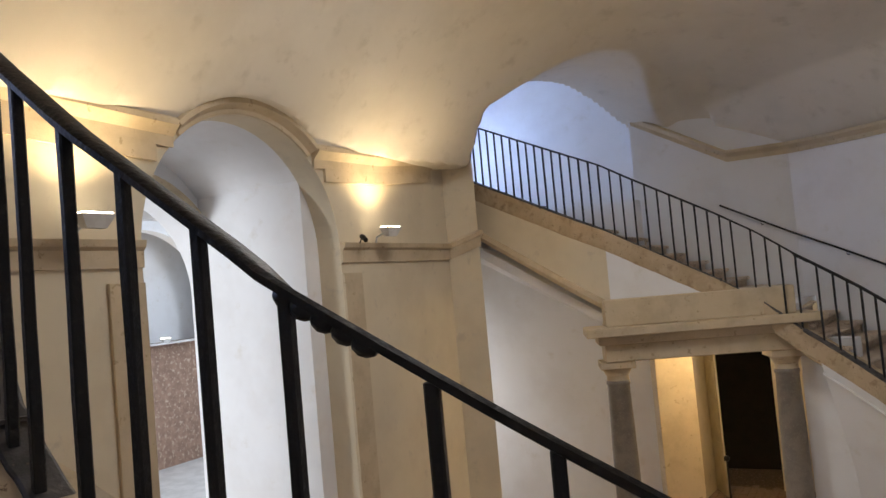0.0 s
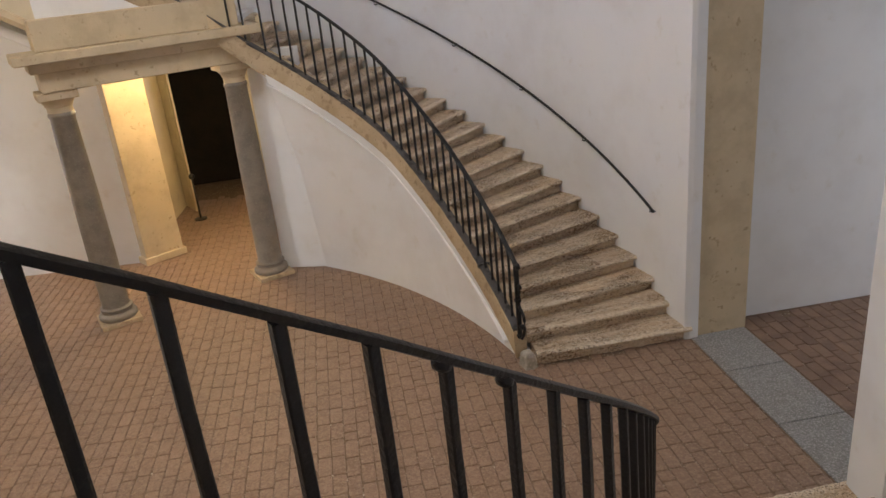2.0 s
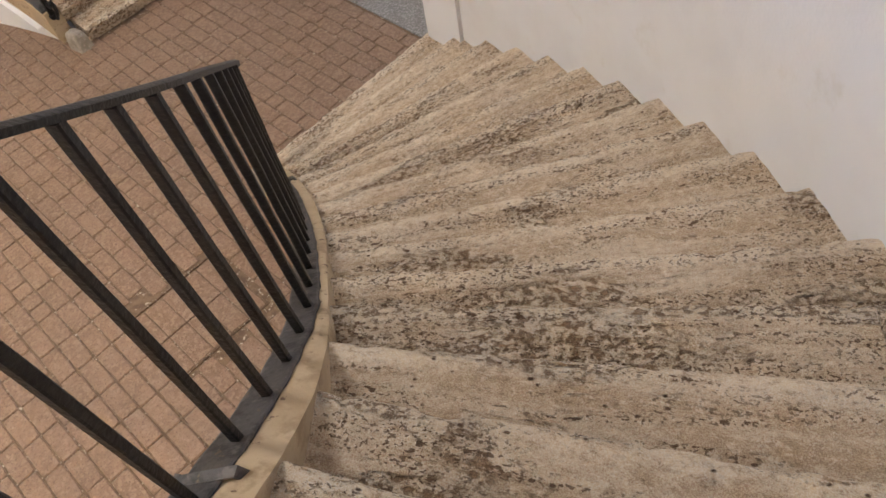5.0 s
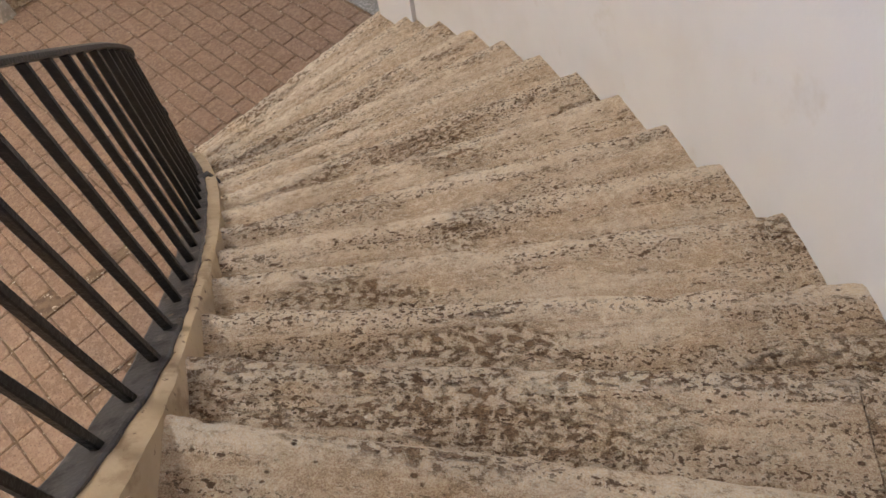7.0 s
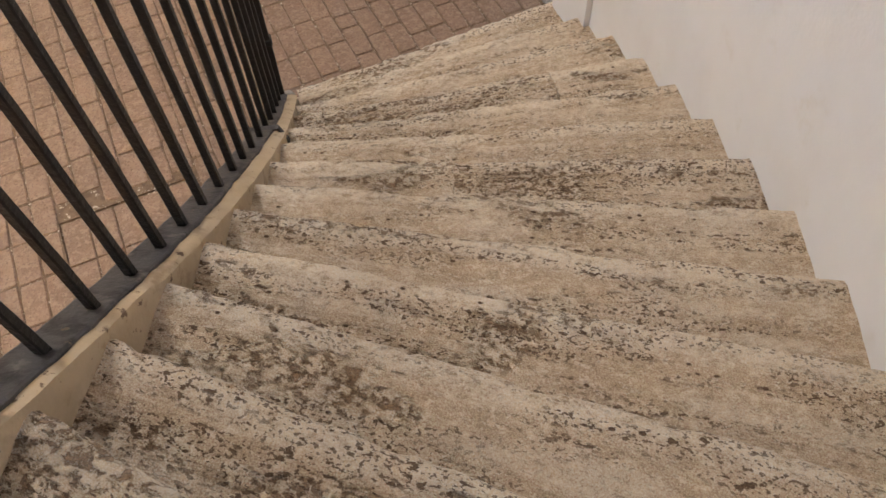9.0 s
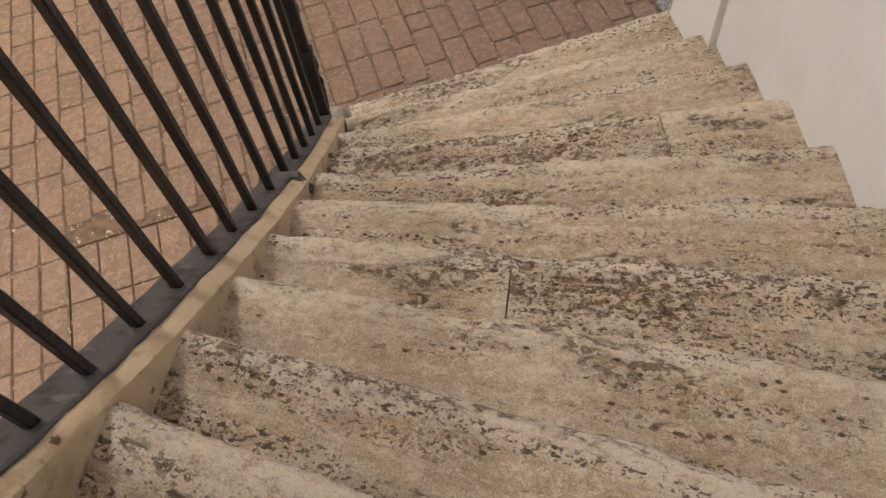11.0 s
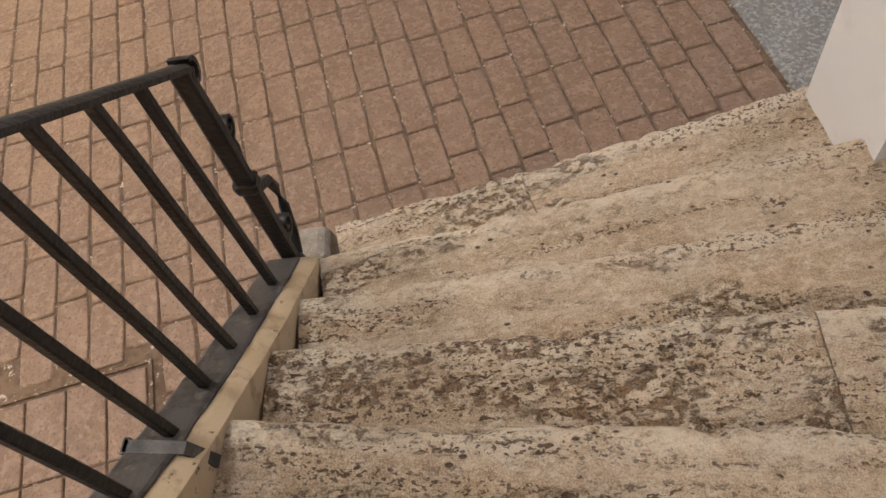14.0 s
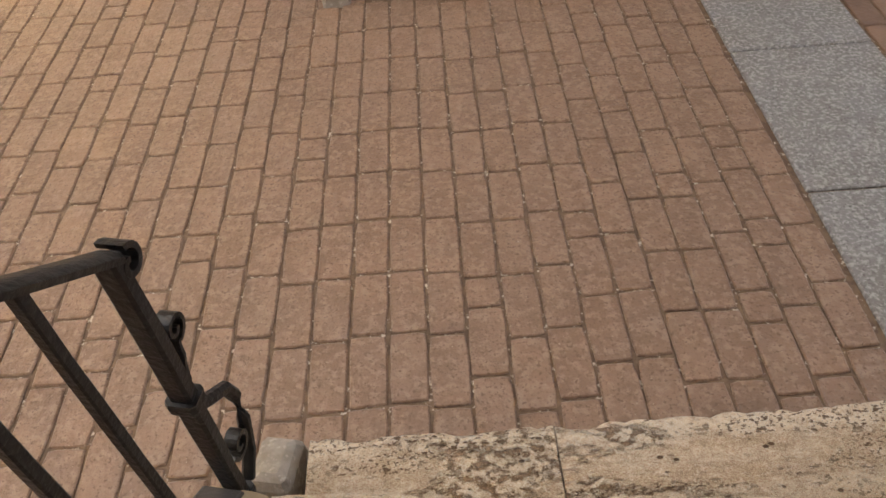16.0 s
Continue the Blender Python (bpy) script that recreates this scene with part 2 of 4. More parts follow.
# ---- mesh helpers ----
def link(name, bm, mat, parent=None, label="", smooth=False):
    me = bpy.data.meshes.new(name)
    bmesh.ops.recalc_face_normals(bm, faces=bm.faces)
    if smooth:
        for f in bm.faces:
            f.smooth = True
    bm.to_mesh(me)
    bm.free()
    me.materials.append(mat)
    if smooth:
        me.set_sharp_from_angle(angle=radians(40))
    ob = new(name, me)
    if parent is not None:
        ob.parent = parent
    if label:
        tagged(ob, label)
    return ob


def part(name, bm, mat, parent, label="", smooth=False):
    return link(name, bm, mat, parent, label, smooth)


def thing(name, label, category, group="", kind="", at=(0, 0, 0)):
    ob = new(name)
    ob.location = at
    ob.empty_display_size = 0.1
    return tagged(ob, label, category, group, kind)


def box(bm, lo, hi, m=None, bevel=0.0):
    ret = bmesh.ops.create_cube(bm, size=1)
    vs = ret["verts"]
    for v in vs:
        v.co = Vector([lo[i] + (v.co[i] + 0.5) * (hi[i] - lo[i]) for i in range(3)])
    if bevel:
        es = list({e for v in vs for e in v.link_edges})
        r = bmesh.ops.bevel(bm, geom=es, offset=bevel, segments=1, affect="EDGES")
        vs = list({v for f in r["faces"] for v in f.verts} | {v for v in vs if v.is_valid})
    if m is not None:
        for v in vs:
            v.co = m @ v.co
    return vs


def sweep(bm, sections, closed=True, caps=True):
    """Joins cross sections (lists of points, same length) into a skin."""
    rings = [[bm.verts.new(p) for p in sec] for sec in sections]
    k = len(rings[0])
    for a, b in zip(rings, rings[1:]):
        for i in range(k if closed else k - 1):
            bm.faces.new((a[i], a[(i + 1) % k], b[(i + 1) % k], b[i]))
    if caps and closed:
        bm.faces.new(rings[0])
        bm.faces.new(rings[-1][::-1])
    return rings


def tube(bm, pts, radius, sides=8, flat=1.0):
    secs = []
    pts = [Vector(p) for p in pts]
    for i, p in enumerate(pts):
        d = (pts[min(i + 1, len(pts) - 1)] - pts[max(i - 1, 0)]).normalized()
        side = d.cross(Vector((0, 0, 1)))
        side = side.normalized() if side.length > 1e-3 else Vector((1, 0, 0))
        up = side.cross(d)
        r = radius[i] if isinstance(radius, (list, tuple)) else radius
        secs.append([p + side * (r * math.cos(2 * math.pi * (j + 0.5) / sides)) + up * (r * flat * math.sin(2 * math.pi * (j + 0.5) / sides)) for j in range(sides)])
    sweep(bm, secs)


def lathe(bm, profile, centre, sides=32):
    cx, cy = centre
    sweep(bm, [[(cx + r * math.cos(2 * math.pi * j / sides), cy + r * math.sin(2 * math.pi * j / sides), z) for j in range(sides)] for r, z in profile])


def moulding(bm, pts, profile, normals):
    """Sweeps a profile of (out, up) along pts with a horizontal outward normal at each."""
    sweep(bm, [[(p[0] + n[0] * o, p[1] + n[1] * o, p[2] + u) for o, u in profile] for p, n in zip(pts, normals)])


def path_normals(pts, side=1):
    out = []
    for i in range(len(pts)):
        a, b = Vector(pts[max(i - 1, 0)][:2]), Vector(pts[min(i + 1, len(pts) - 1)][:2])
        d = (b - a).normalized()
        n = Vector((-d.y, d.x)) * side
        if 0 < i < len(pts) - 1:
            d0 = (Vector(pts[i][:2]) - a).normalized()
            n = n / max(0.5, n.dot(Vector((-d0.y, d0.x)) * side))
        out.append((n.x, n.y))
    return out


def wall(name, pts, thick, z0, z1, mat, side=1, label="", category="wall", parent=None):
    """A wall that follows pts (its seen face); the thickness grows to the other side. z0, z1: numbers or lists."""
    bm = bmesh.new()
    ns = path_normals(pts, side)
    lo = z0 if isinstance(z0, list) else [z0] * len(pts)
    hi = z1 if isinstance(z1, list) else [z1] * len(pts)
    sweep(bm, [[(p[0], p[1], a), (p[0], p[1], b), (p[0] - n[0] * thick, p[1] - n[1] * thick, b), (p[0] - n[0] * thick, p[1] - n[1] * thick, a)] for p, n, a, b in zip(pts, ns, lo, hi)])
    ob = link(name, bm, mat, parent)
    if parent is None:
        tagged(ob, label or name, category, kind="structure")
    return ob


# ---- plan ----
RISE = 0.16
IN_C, IN_R = (-4.52, 0.10), 7.02
OUT_C, OUT_R = (-3.142, 0.82), 7.315
BEND_IN = [(22.0, -0.05, 5.40), (24.5, -0.8, 5.15), (31.2, -2.72, 4.50), (37.6, -4.91, 4.92), (38.0, -5.05, 4.95), (46, -8.2, 5.6)]
BEND_EDGE = [(21.5, 0, 0), (24.0, -0.86, 4.96), (26.0, -1.35, 4.86), (29.8, -2.38, 4.49), (31.2, -2.74, 4.40), (32.6, -3.22, 4.46), (37.6, -4.91, 4.83), (38.0, -5.05, 4.86), (46, -8.2, 5.5)]
BEND_OUT = [(23.4, 0, 0), (31.5, -3.05, 7.40), (38.0, -6.0, 7.55), (46, -9.6, 7.7)]


def on_line(rows, k):
    for a, b in zip(rows, rows[1:]):
        if k <= b[0] or b is rows[-1]:
            u = (k - a[0]) / (b[0] - a[0])
            return a[1] + u * (b[1] - a[1]), a[2] + u * (b[2] - a[2])


def inner(k, off=0.0):
    """The inner line of the flight at step k, off metres towards the hall."""
    if k <= 22:
        a = radians(17.87 + 1.91 * (k - 5))
        return IN_C[0] + (IN_R - off) * math.cos(a), IN_C[1] + (IN_R - off) * math.sin(a)
    x, y = on_line(BEND_IN, k)
    x1, y1 = on_line(BEND_IN, k + 0.5)
    x0, y0 = on_line(BEND_IN, max(22, k - 0.5))
    d = Vector((x1 - x0, y1 - y0)).normalized()
    return x - d.y * off, y + d.x * off


def between(rows, k):
    for (k0, h0), (k1, h1) in zip(rows, rows[1:]):
        if k <= k1:
            return h0 + (h1 - h0) * (max(k, k0) - k0) / (k1 - k0)
    return rows[-1][1]


def string_shift(k):
    """How far the line of the bars leans to the treads on the middle of the flight."""
    return between([(8.0, 0.0), (10.0, 0.012), (13.0, 0.026), (16.0, 0.010), (18.0, 0.0), (20.0, 0.0)], k)


def edge(k, off=0.0):
    """The line of the bars on the string, off metres further towards the hall; it leaves the arc on the upper steps."""
    if k <= 21.5:
        return inner(k, 0.085 + off - string_shift(k) + (0.0195 * (k - 13) ** 1.6 if k > 13 else 0.0))
    rows = [(21.5, *edge(21.5))] + BEND_EDGE[1:]
    x, y = on_line(rows, k)
    x1, y1 = on_line(rows, k + 0.6)
    x0, y0 = on_line(rows, max(21.5, k - 0.6))
    d = Vector((x1 - x0, y1 - y0)).normalized()
    return x - d.y * off, y + d.x * off


def tread_end(k):
    """Where the treads meet the string."""
    return inner(k) if k <= 13 else edge(k, string_shift(k) - 0.085 - 0.05 * min(1.0, (k - 13) / 2))


RAIL_ROWS = [(0.0, 0.835), (2.0, 0.848), (4.0, 0.888), (8.0, 0.955), (12.0, 0.994), (17.0, 1.0325), (18.5, 1.030), (20.0, 1.010), (22.0, 0.995), (24.0, 0.9525), (25.3, 0.9485), (60.0, 0.9485)]


def rail_h(k):
    """Height of the handrail over the line of the noses."""
    return between(RAIL_ROWS, k)


def outer(k, off=0.0):
    """The outer line at step k, on the wall's face, off metres into the stair."""
    a = radians(4.16 + 2.902 * (min(k, 23.4) - 1))
    x, y = OUT_C[0] + (OUT_R - off) * math.cos(a), OUT_C[1] + (OUT_R - off) * math.sin(a)
    if k <= 23.4:
        return x, y
    rows = [(23.4, x, y)] + BEND_OUT[1:]
    x, y = on_line(rows, k)
    return x, y - off


def nose_z(k):
    return RISE * min(max(k, 0), 38)


def frange(a, b, step):
    n = max(1, round((b - a) / step))
    return [a + (b - a) * i / n for i in range(n + 1)]


# ---- setting: walls of the hall ----
for s, side_name in ((1, "north"), (-1, "south")):
    # curved outer wall above the stair
    pts = [(4.15, 1.44 * s)] + [(outer(k)[0], outer(k)[1] * s) for k in frange(1.3, 31.5, 0.5)]
    wall("wall_outer_" + side_name, pts, 0.5, [0.0 if k < 22.5 else 3.76 for k in [0] + frange(1.3, 31.5, 0.5)], 9.2, PLASTER, s, "curved white plaster wall beside the stone stair")
    # upper flight wall beyond the arch, set back
    pts = [(x, (y + 0.22) * s) for x, y in [outer(k) for k in (31.5, 34, 38, 46)]]
    wall("wall_landing_" + side_name, pts, 0.4, 4.0, 9.6, PLASTER, s, "white plaster wall of the upper landing")
    # wall under the stair, towards the hall
    ks = frange(2.2, 20.6, 0.4)
    bm = bmesh.new()
    sweep(bm, [[(*[v * w for v, w in zip(inner(k, 0.10), (1, s))], 0), (*[v * w for v, w in zip(inner(k, 0.10 + 0.4 * (0.02 * max(k - 13, 0) ** 1.6)), (1, s))], 0.55 * max(nose_z(k) - 0.26, 0.05)), (*[v * w for v, w in zip(edge(k, 0.065), (1, s))], max(nose_z(k) - 0.26, 0.05)), (*[v * w for v, w in zip(inner(k, -0.05), (1, s))], max(nose_z(k) - 0.26, 0.05)), (*[v * w for v, w in zip(inner(k, -0.05), (1, s))], 0)] for k in ks])
    tagged(link("wall_under_stair_" + side_name, bm, PLASTER, smooth=True), "white plaster wall under the curved stair", "wall", kind="structure")
    # plaster bead that follows the flight below the string
    ks = frange(3.2, 20.6, 0.3)
    pts = [(edge(k, 0.056)[0], edge(k, 0.056)[1] * s, max(nose_z(k) - 0.40, 0.03)) for k in ks]
    bm = bmesh.new()
    moulding(bm, pts, [(-0.05, -0.02), (0.010, -0.02), (0.020, -0.008), (0.020, 0.012), (-0.05, 0.016)], path_normals(pts, s))
    tagged(link("trim_bead_" + side_name, bm, PLASTER), "white plaster bead below the stair string", "moulding", kind="structure")
    # west wall: pier between the axial arch and the side corridor
    pier = [(-5.11, 1.72 * s), (-5.11, 3.0 * s), (-5.11, 4.12 * s), (-4.70, 4.36 * s)]
    wall("wall_pier_" + side_name, pier, 0.55, 0, 9.2, CREAM, -s, "cream plaster pier with stone bands beside the arch")
    wall("wall_pier_return_" + side_name, [(-4.70, 4.36 * s), (-4.95, 4.80 * s), (-8.2, 5.45 * s), (-9.9, 5.8 * s)], 0.25, 0, 9.2, CREAM, -s, "cream plaster wall beside the upper landing")
    wall("wall_corridor_" + side_name, [(-9.9, 7.2 * s), (-6.0, 6.9 * s), (-2.88, 6.62 * s)], 0.3, 0, 5.6, PLASTER, -s, "white plaster back wall of the side corridor")
    wall("wall_vestibule_back_" + side_name, [(-1.42, 9.72 * s), (1.2, 9.95 * s)], 0.3, 0, 4.2, CREAM, -s, "cream wall at the back of the vestibule")
    wall("wall_vestibule_left_" + side_name, [(-2.9, 6.75 * s), (-2.62, 9.7 * s)], 0.3, 0, 4.2, CREAM, -s, "cream side wall of the vestibule")
    wall("wall_vestibule_right_" + side_name, [(0.10, 5.25 * s), (0.3, 9.8 * s)], 0.3, 0, 2.7, CREAM, s, "cream side wall of the vestibule")
    wall("wall_portal_jamb_" + side_name, [(-0.52, 5.44 * s), (0.17, 5.22 * s)], 0.2, 0, 3.3, PLASTER, -s, "white plaster wall between column and stair")
    # back, sides and head of the doorway carry its darkness as colour
    wall("wall_door_back_" + side_name, [(-2.9, 11.2 * s), (-1.1, 11.3 * s)], 0.2, 0, 4.0, UNLIT_BLACK, -s, "wall coloured near-black as the unlit room behind the doorway")
    wall("wall_over_door_" + side_name, [(-2.62, 9.70 * s), (-1.42, 9.72 * s)], 0.3, 2.75, 4.2, CREAM, -s, "cream wall above the doorway")
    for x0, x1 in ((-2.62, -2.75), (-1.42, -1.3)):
        wall("wall_door_reveal_" + side_name, [(x0, 10.02 * s), (x1, 11.25 * s)], 0.1, 0, 4.0, UNLIT_BLACK, -s if x0 < -2 else s, "doorway side coloured near-black for the darkness within")
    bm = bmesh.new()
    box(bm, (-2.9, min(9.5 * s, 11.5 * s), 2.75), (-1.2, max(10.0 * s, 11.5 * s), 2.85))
    tagged(link("ceiling_door_" + side_name, bm, UNLIT_BLACK), "doorway head coloured near-black for the darkness within", "ceiling", kind="structure")
    # slab over vestibule and corridor, under the flight
    bm = bmesh.new()
    fp = [(-0.55, 5.45), (-0.4, 9.9), (-2.95, 9.9), (-6.6, 9.9), (-7.6, 9.6), (-6.05, 6.9), (-4.95, 4.82), (-2.72, 4.42)]
    sweep(bm, [[(x, y * s, 3.62 if i < 3 or i == 7 else 4.85) for i, (x, y) in enumerate(fp)], [(x, y * s, 3.75 if i < 3 or i == 7 else 5.0) for i, (x, y) in enumerate(fp)]])
    tagged(link("ceiling_under_flight_" + side_name, bm, PLASTER), "sloping white soffit under the upper flight", "ceiling", kind="structure")

# passage between the stairs
for s, side_name in ((1, "north"), (-1, "south")):
    wall("wall_passage_jamb_" + side_name, [(4.20, 1.41 * s), (4.88, 1.43 * s)], 0.45, 0, 9.2, TRIM, -s, "stone jamb of the passage")
    wall("wall_passage_" + side_name, [(4.88, 1.66 * s), (10.0, 1.66 * s)], 0.3, 0, 6.0, PLASTER, -s, "white plaster wall of the passage")
bm = bmesh.new()
box(bm, (4.3, -1.9, 5.75), (10.0, 1.9, 5.95))
tagged(link("ceiling_passage", bm, PLASTER), "white plaster ceiling of the passage", "ceiling", kind="structure")
bm = bmesh.new()
box(bm, (4.14, -1.5, 5.6), (4.9, 1.5, 9.2))
tagged(link("wall_passage_lintel", bm, PLASTER), "plaster wall above the passage", "wall", kind="structure")
bm = bmesh.new()
box(bm, (10.0, -2.0, 0), (10.2, 2.0, 6.0))
tagged(link("wall_passage_end", bm, PALE), "pale wall closing the passage", "wall", kind="structure")


# west wall with the axial arch
def arch_wall(name, x, thick, half, spring, top, width, mat, label, z0=0.0):
    """A wall across the x axis with a round arch of that half width; returns nothing."""
    bm = bmesh.new()
    arc = [(half * math.cos(a), spring + half * math.sin(a)) for a in [math.pi * i / 28 for i in range(29)]]
    hole = [(half, z0)] + arc + [(-half, z0)]
    rim = []
    for y, z in hole:
        if z <= spring + 1e-6:
            rim.append((math.copysign(width, y), z))
        else:
            u = math.atan2(z - spring, y) / math.pi
            rim.append((width * (1 - 2 * u), top))
    rim[1], rim[-2] = (width, top), (-width, top)
    sweep(bm, [[(x, h[0], h[1]), (x, r[0], r[1]), (x - thick, r[0], r[1]), (x - thick, h[0], h[1])] for h, r in zip(hole, rim)])
    return tagged(link(name, bm, mat), label, "wall", kind="structure")


arch_wall("wall_west_arch", -5.11, 0.34, 1.43, 4.98, 9.2, 1.72, CREAM, "cream wall with a tall round arch")
for s in (1, -1):
    wall("wall_arch_passage_" + ("north" if s > 0 else "south"), [(-5.45, 1.47 * s), (-7.2, 1.47 * s)], 0.3, 0, 8.6, PLASTER, -s, "white plaster side of the arched passage")
    wall("wall_court_" + ("north" if s > 0 else "south"), [(-7.6, 13.0 * s), (-17.5, 13.0 * s)], 0.3, 0, 8.5, PLASTER, -s, "white wall of the far vaulted hall")
arch_wall("wall_second_arch", -7.2, 0.4, 1.32, 4.6, 8.6, 13.0, PLASTER, "white wall with the second round arch")
bm = bmesh.new()
n_arc = 20
sweep(bm, [[(x, r * math.cos(math.pi * i / n_arc), 4.98 + r * math.sin(math.pi * i / n_arc)) for x, r in ((-5.44, 1.47), (-5.44, 1.7), (-7.22, 1.7), (-7.22, 1.47))] for i in range(n_arc + 1)])
tagged(link("ceiling_arch_passage", bm, PLASTER), "white barrel vault behind the arch", "ceiling", kind="structure")
bm = bmesh.new()
box(bm, (-17.7, -13.0, 0), (-17.45, 13.0, 3.55))
tagged(link("wall_far_brick", bm, OLDBRICK), "weathered brick wall across the far hall", "wall", kind="structure")
far = arch_wall("wall_far_arch", -17.5, 0.4, 2.4, 4.4, 8.5, 14.0, PLASTER, "white wall above the far brickwork", 3.55)
far.location.y = 8.6
bm = bmesh.new()
box(bm, (-17.46, 7.6, 0), (-17.36, 7.95, 3.6))
tagged(link("trim_far_pilaster", bm, TRIM), "stone pilaster strip on the brick wall", "pilaster", kind="structure")
bm = bmesh.new()
box(bm, (-19.2, -13.2, 8.5), (-7.3, 13.2, 8.7))
tagged(link("ceiling_far_hall", bm, PLASTER), "white ceiling of the far hall", "ceiling", kind="structure")
bm = bmesh.new()
box(bm, (-19.0, -13.0, 0), (-18.8, 13.4, 8.5))
tagged(link("wall_far_end", bm, PLASTER), "white wall at the far end", "wall", kind="structure")

# ---- vault ----
ARCH_A, ARCH_B = Vector((-4.70, 4.36)), Vector((-3.05, 7.40))


def vault_z(x, y):
    ax = 6.15 if x > -2 else 3.06
    r2 = ((x + 2) / ax) ** 2 + (y / 8.0) ** 2
    z = 6.20 + 2.1 * max(0.0, 1 - r2) ** (0.5 + 0.4 * min(1.0, max(0.0, (-2.2 - x) / 2.2)))
    if x > -1.63 and abs(y) > 0.82:
        z = min(z, 6.27 + 1.15 * max(0.0, OUT_R - math.hypot(x - OUT_C[0], abs(y) - OUT_C[1])))
    # cell over the arch that opens to the landing
    along = (ARCH_B - ARCH_A).normalized()
    rel = Vector((x, abs(y))) - ARCH_A
    w = rel.dot(along) / (ARCH_B - ARCH_A).length
    past = rel.dot(Vector((-along.y, along.x)))
    if past > 0.16:
        return max(z, 8.5)
    if past > -3.0 and w > -0.05 and x < -1.63:
        z = max(z, 7.04 + 0.68 * math.sin(math.pi * min(w, 1.0)) if 0 < w < 1 else 7.04 - 0.5 * abs(w - (w > 0.5)) * 3.4)
    v = y / 1.58
    if abs(v) < 1 and x < -3.0:
        z = max(z, 4.98 + 1.58 * math.sqrt(1 - v * v))
    return z


bm = bmesh.new()
step = 0.06
nx, ny = int(10.6 / step), int(16.8 / step)
grid = [[bm.verts.new((-6.0 + i * step, -8.4 + j * step, vault_z(-6.0 + i * step, -8.4 + j * step) + 0.012 * noise.noise(Vector((i * 0.11, j * 0.11, 0.3))))) for j in range(ny + 1)] for i in range(nx + 1)]
for i in range(nx):
    for j in range(ny):
        # skip the faces round the apex: invented opening for the added fill lamp
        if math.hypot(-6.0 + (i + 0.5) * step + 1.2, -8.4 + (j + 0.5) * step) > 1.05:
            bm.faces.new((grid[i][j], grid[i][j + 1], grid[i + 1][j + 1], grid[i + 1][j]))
tagged(link("ceiling", bm, VAULT, smooth=True), "plastered vault of the oval stair hall with lunettes", "ceiling", kind="structure")
bm = bmesh.new()
# unseen roof against the sky, left open over the added apex lamp
for lo, hi in (((-10.0, -10.5, 9.2), (-2.3, 10.5, 9.35)), ((-0.1, -10.5, 9.2), (10.4, 10.5, 9.35)), ((-2.3, -10.5, 9.2), (-0.1, -1.1, 9.35)), ((-2.3, 1.1, 9.2), (-0.1, 10.5, 9.35))):
    box(bm, lo, hi)
tagged(link("ceiling_roof", bm, PLASTER), "unseen roof added above the vault, open over the invented apex hole", "ceiling", kind="structure")
bm = bmesh.new()
box(bm, (-10.2, -10.5, 6.0), (-10.0, -1.9, 9.3))
box(bm, (-10.2, 1.9, 6.0), (-10.0, 10.5, 9.3))
tagged(link("wall_landing_end", bm, PLASTER), "white wall closing the landings", "wall", kind="structure")

# cornice along the walls under the vault
CORNICE = [(0, -0.16), (0.03, -0.16), (0.04, -0.06), (0.10, 0.0), (0.13, 0.03), (0.13, 0.08), (0.10, 0.11), (0, 0.11)]
for s, side_name in ((1, "north"), (-1, "south")):
    pts = [(outer(k)[0], outer(k)[1] * s, 6.22) for k in frange(1.3, 26.5, 0.6)] + [(outer(k)[0], outer(k)[1] * s, 6.22 + 0.18 * (k - 26.5)) for k in (28, 29.5, 31.4)]
    bm = bmesh.new()
    moulding(bm, pts, [(o * 0.7, u * 0.7) for o, u in CORNICE], path_normals(pts, s))
    tagged(link("trim_cornice_" + side_name, bm, TRIM), "plaster cornice along the curved wall", "cornice", kind="structure")
    pts = [(-5.11, 1.02 * s, 6.11), (-5.11, 2.4 * s, 6.16), (-5.11, 3.72 * s, 6.30), (-5.11, 4.12 * s, 6.60), (-4.70, 4.36 * s, 7.02)]
    bm = bmesh.new()
    moulding(bm, pts, CORNICE, path_normals(pts, -s))
    pts = [(p[0], p[1] + (0.2 * s if i == 0 else 0), p[2] - 0.31) for i, p in enumerate(pts[:3])]
    moulding(bm, pts, [(0, 0), (0.035, 0), (0.035, 0.16), (0, 0.16)], path_normals(pts, -s))
    tagged(link("trim_pier_cornice_" + side_name, bm, TRIM), "cream moulded cornice on the pier", "cornice", kind="structure")
    # impost band of the arch
    pts = [(-5.11, 1.432 * s, 5.03), (-5.11, 3.0 * s, 5.03), (-5.11, 4.12 * s, 5.03), (-4.70, 4.36 * s, 5.20), (-4.90, 4.73 * s, 5.20)]
    bm = bmesh.new()
    moulding(bm, pts, [(0, -0.20), (0.03, -0.20), (0.035, -0.05), (0.07, -0.02), (0.08, 0.04), (0, 0.05)], path_normals(pts, -s))
    tagged(link("trim_impost_" + side_name, bm, TRIM), "stone impost band on the pier", "moulding", kind="structure")
    for y0, y1 in ((1.434, 1.80),):
        bm = bmesh.new()
        box(bm, (-5.115, min(y0 * s, y1 * s), 0), (-5.075, max(y0 * s, y1 * s), 4.70), bevel=0.005)
        tagged(link("trim_arch_pilaster_" + side_name, bm, TRIM), "stone strip beside the arch", "pilaster", kind="structure")
bm = bmesh.new()
arc = [math.pi * i / 40 for i in range(41)]
ring = [(0.0, 0.006), (0.03, 0.006), (0.04, 0.05), (0.09, 0.08), (0.13, 0.10), (0.13, 0.15), (0.10, 0.17), (0.0, 0.17)]
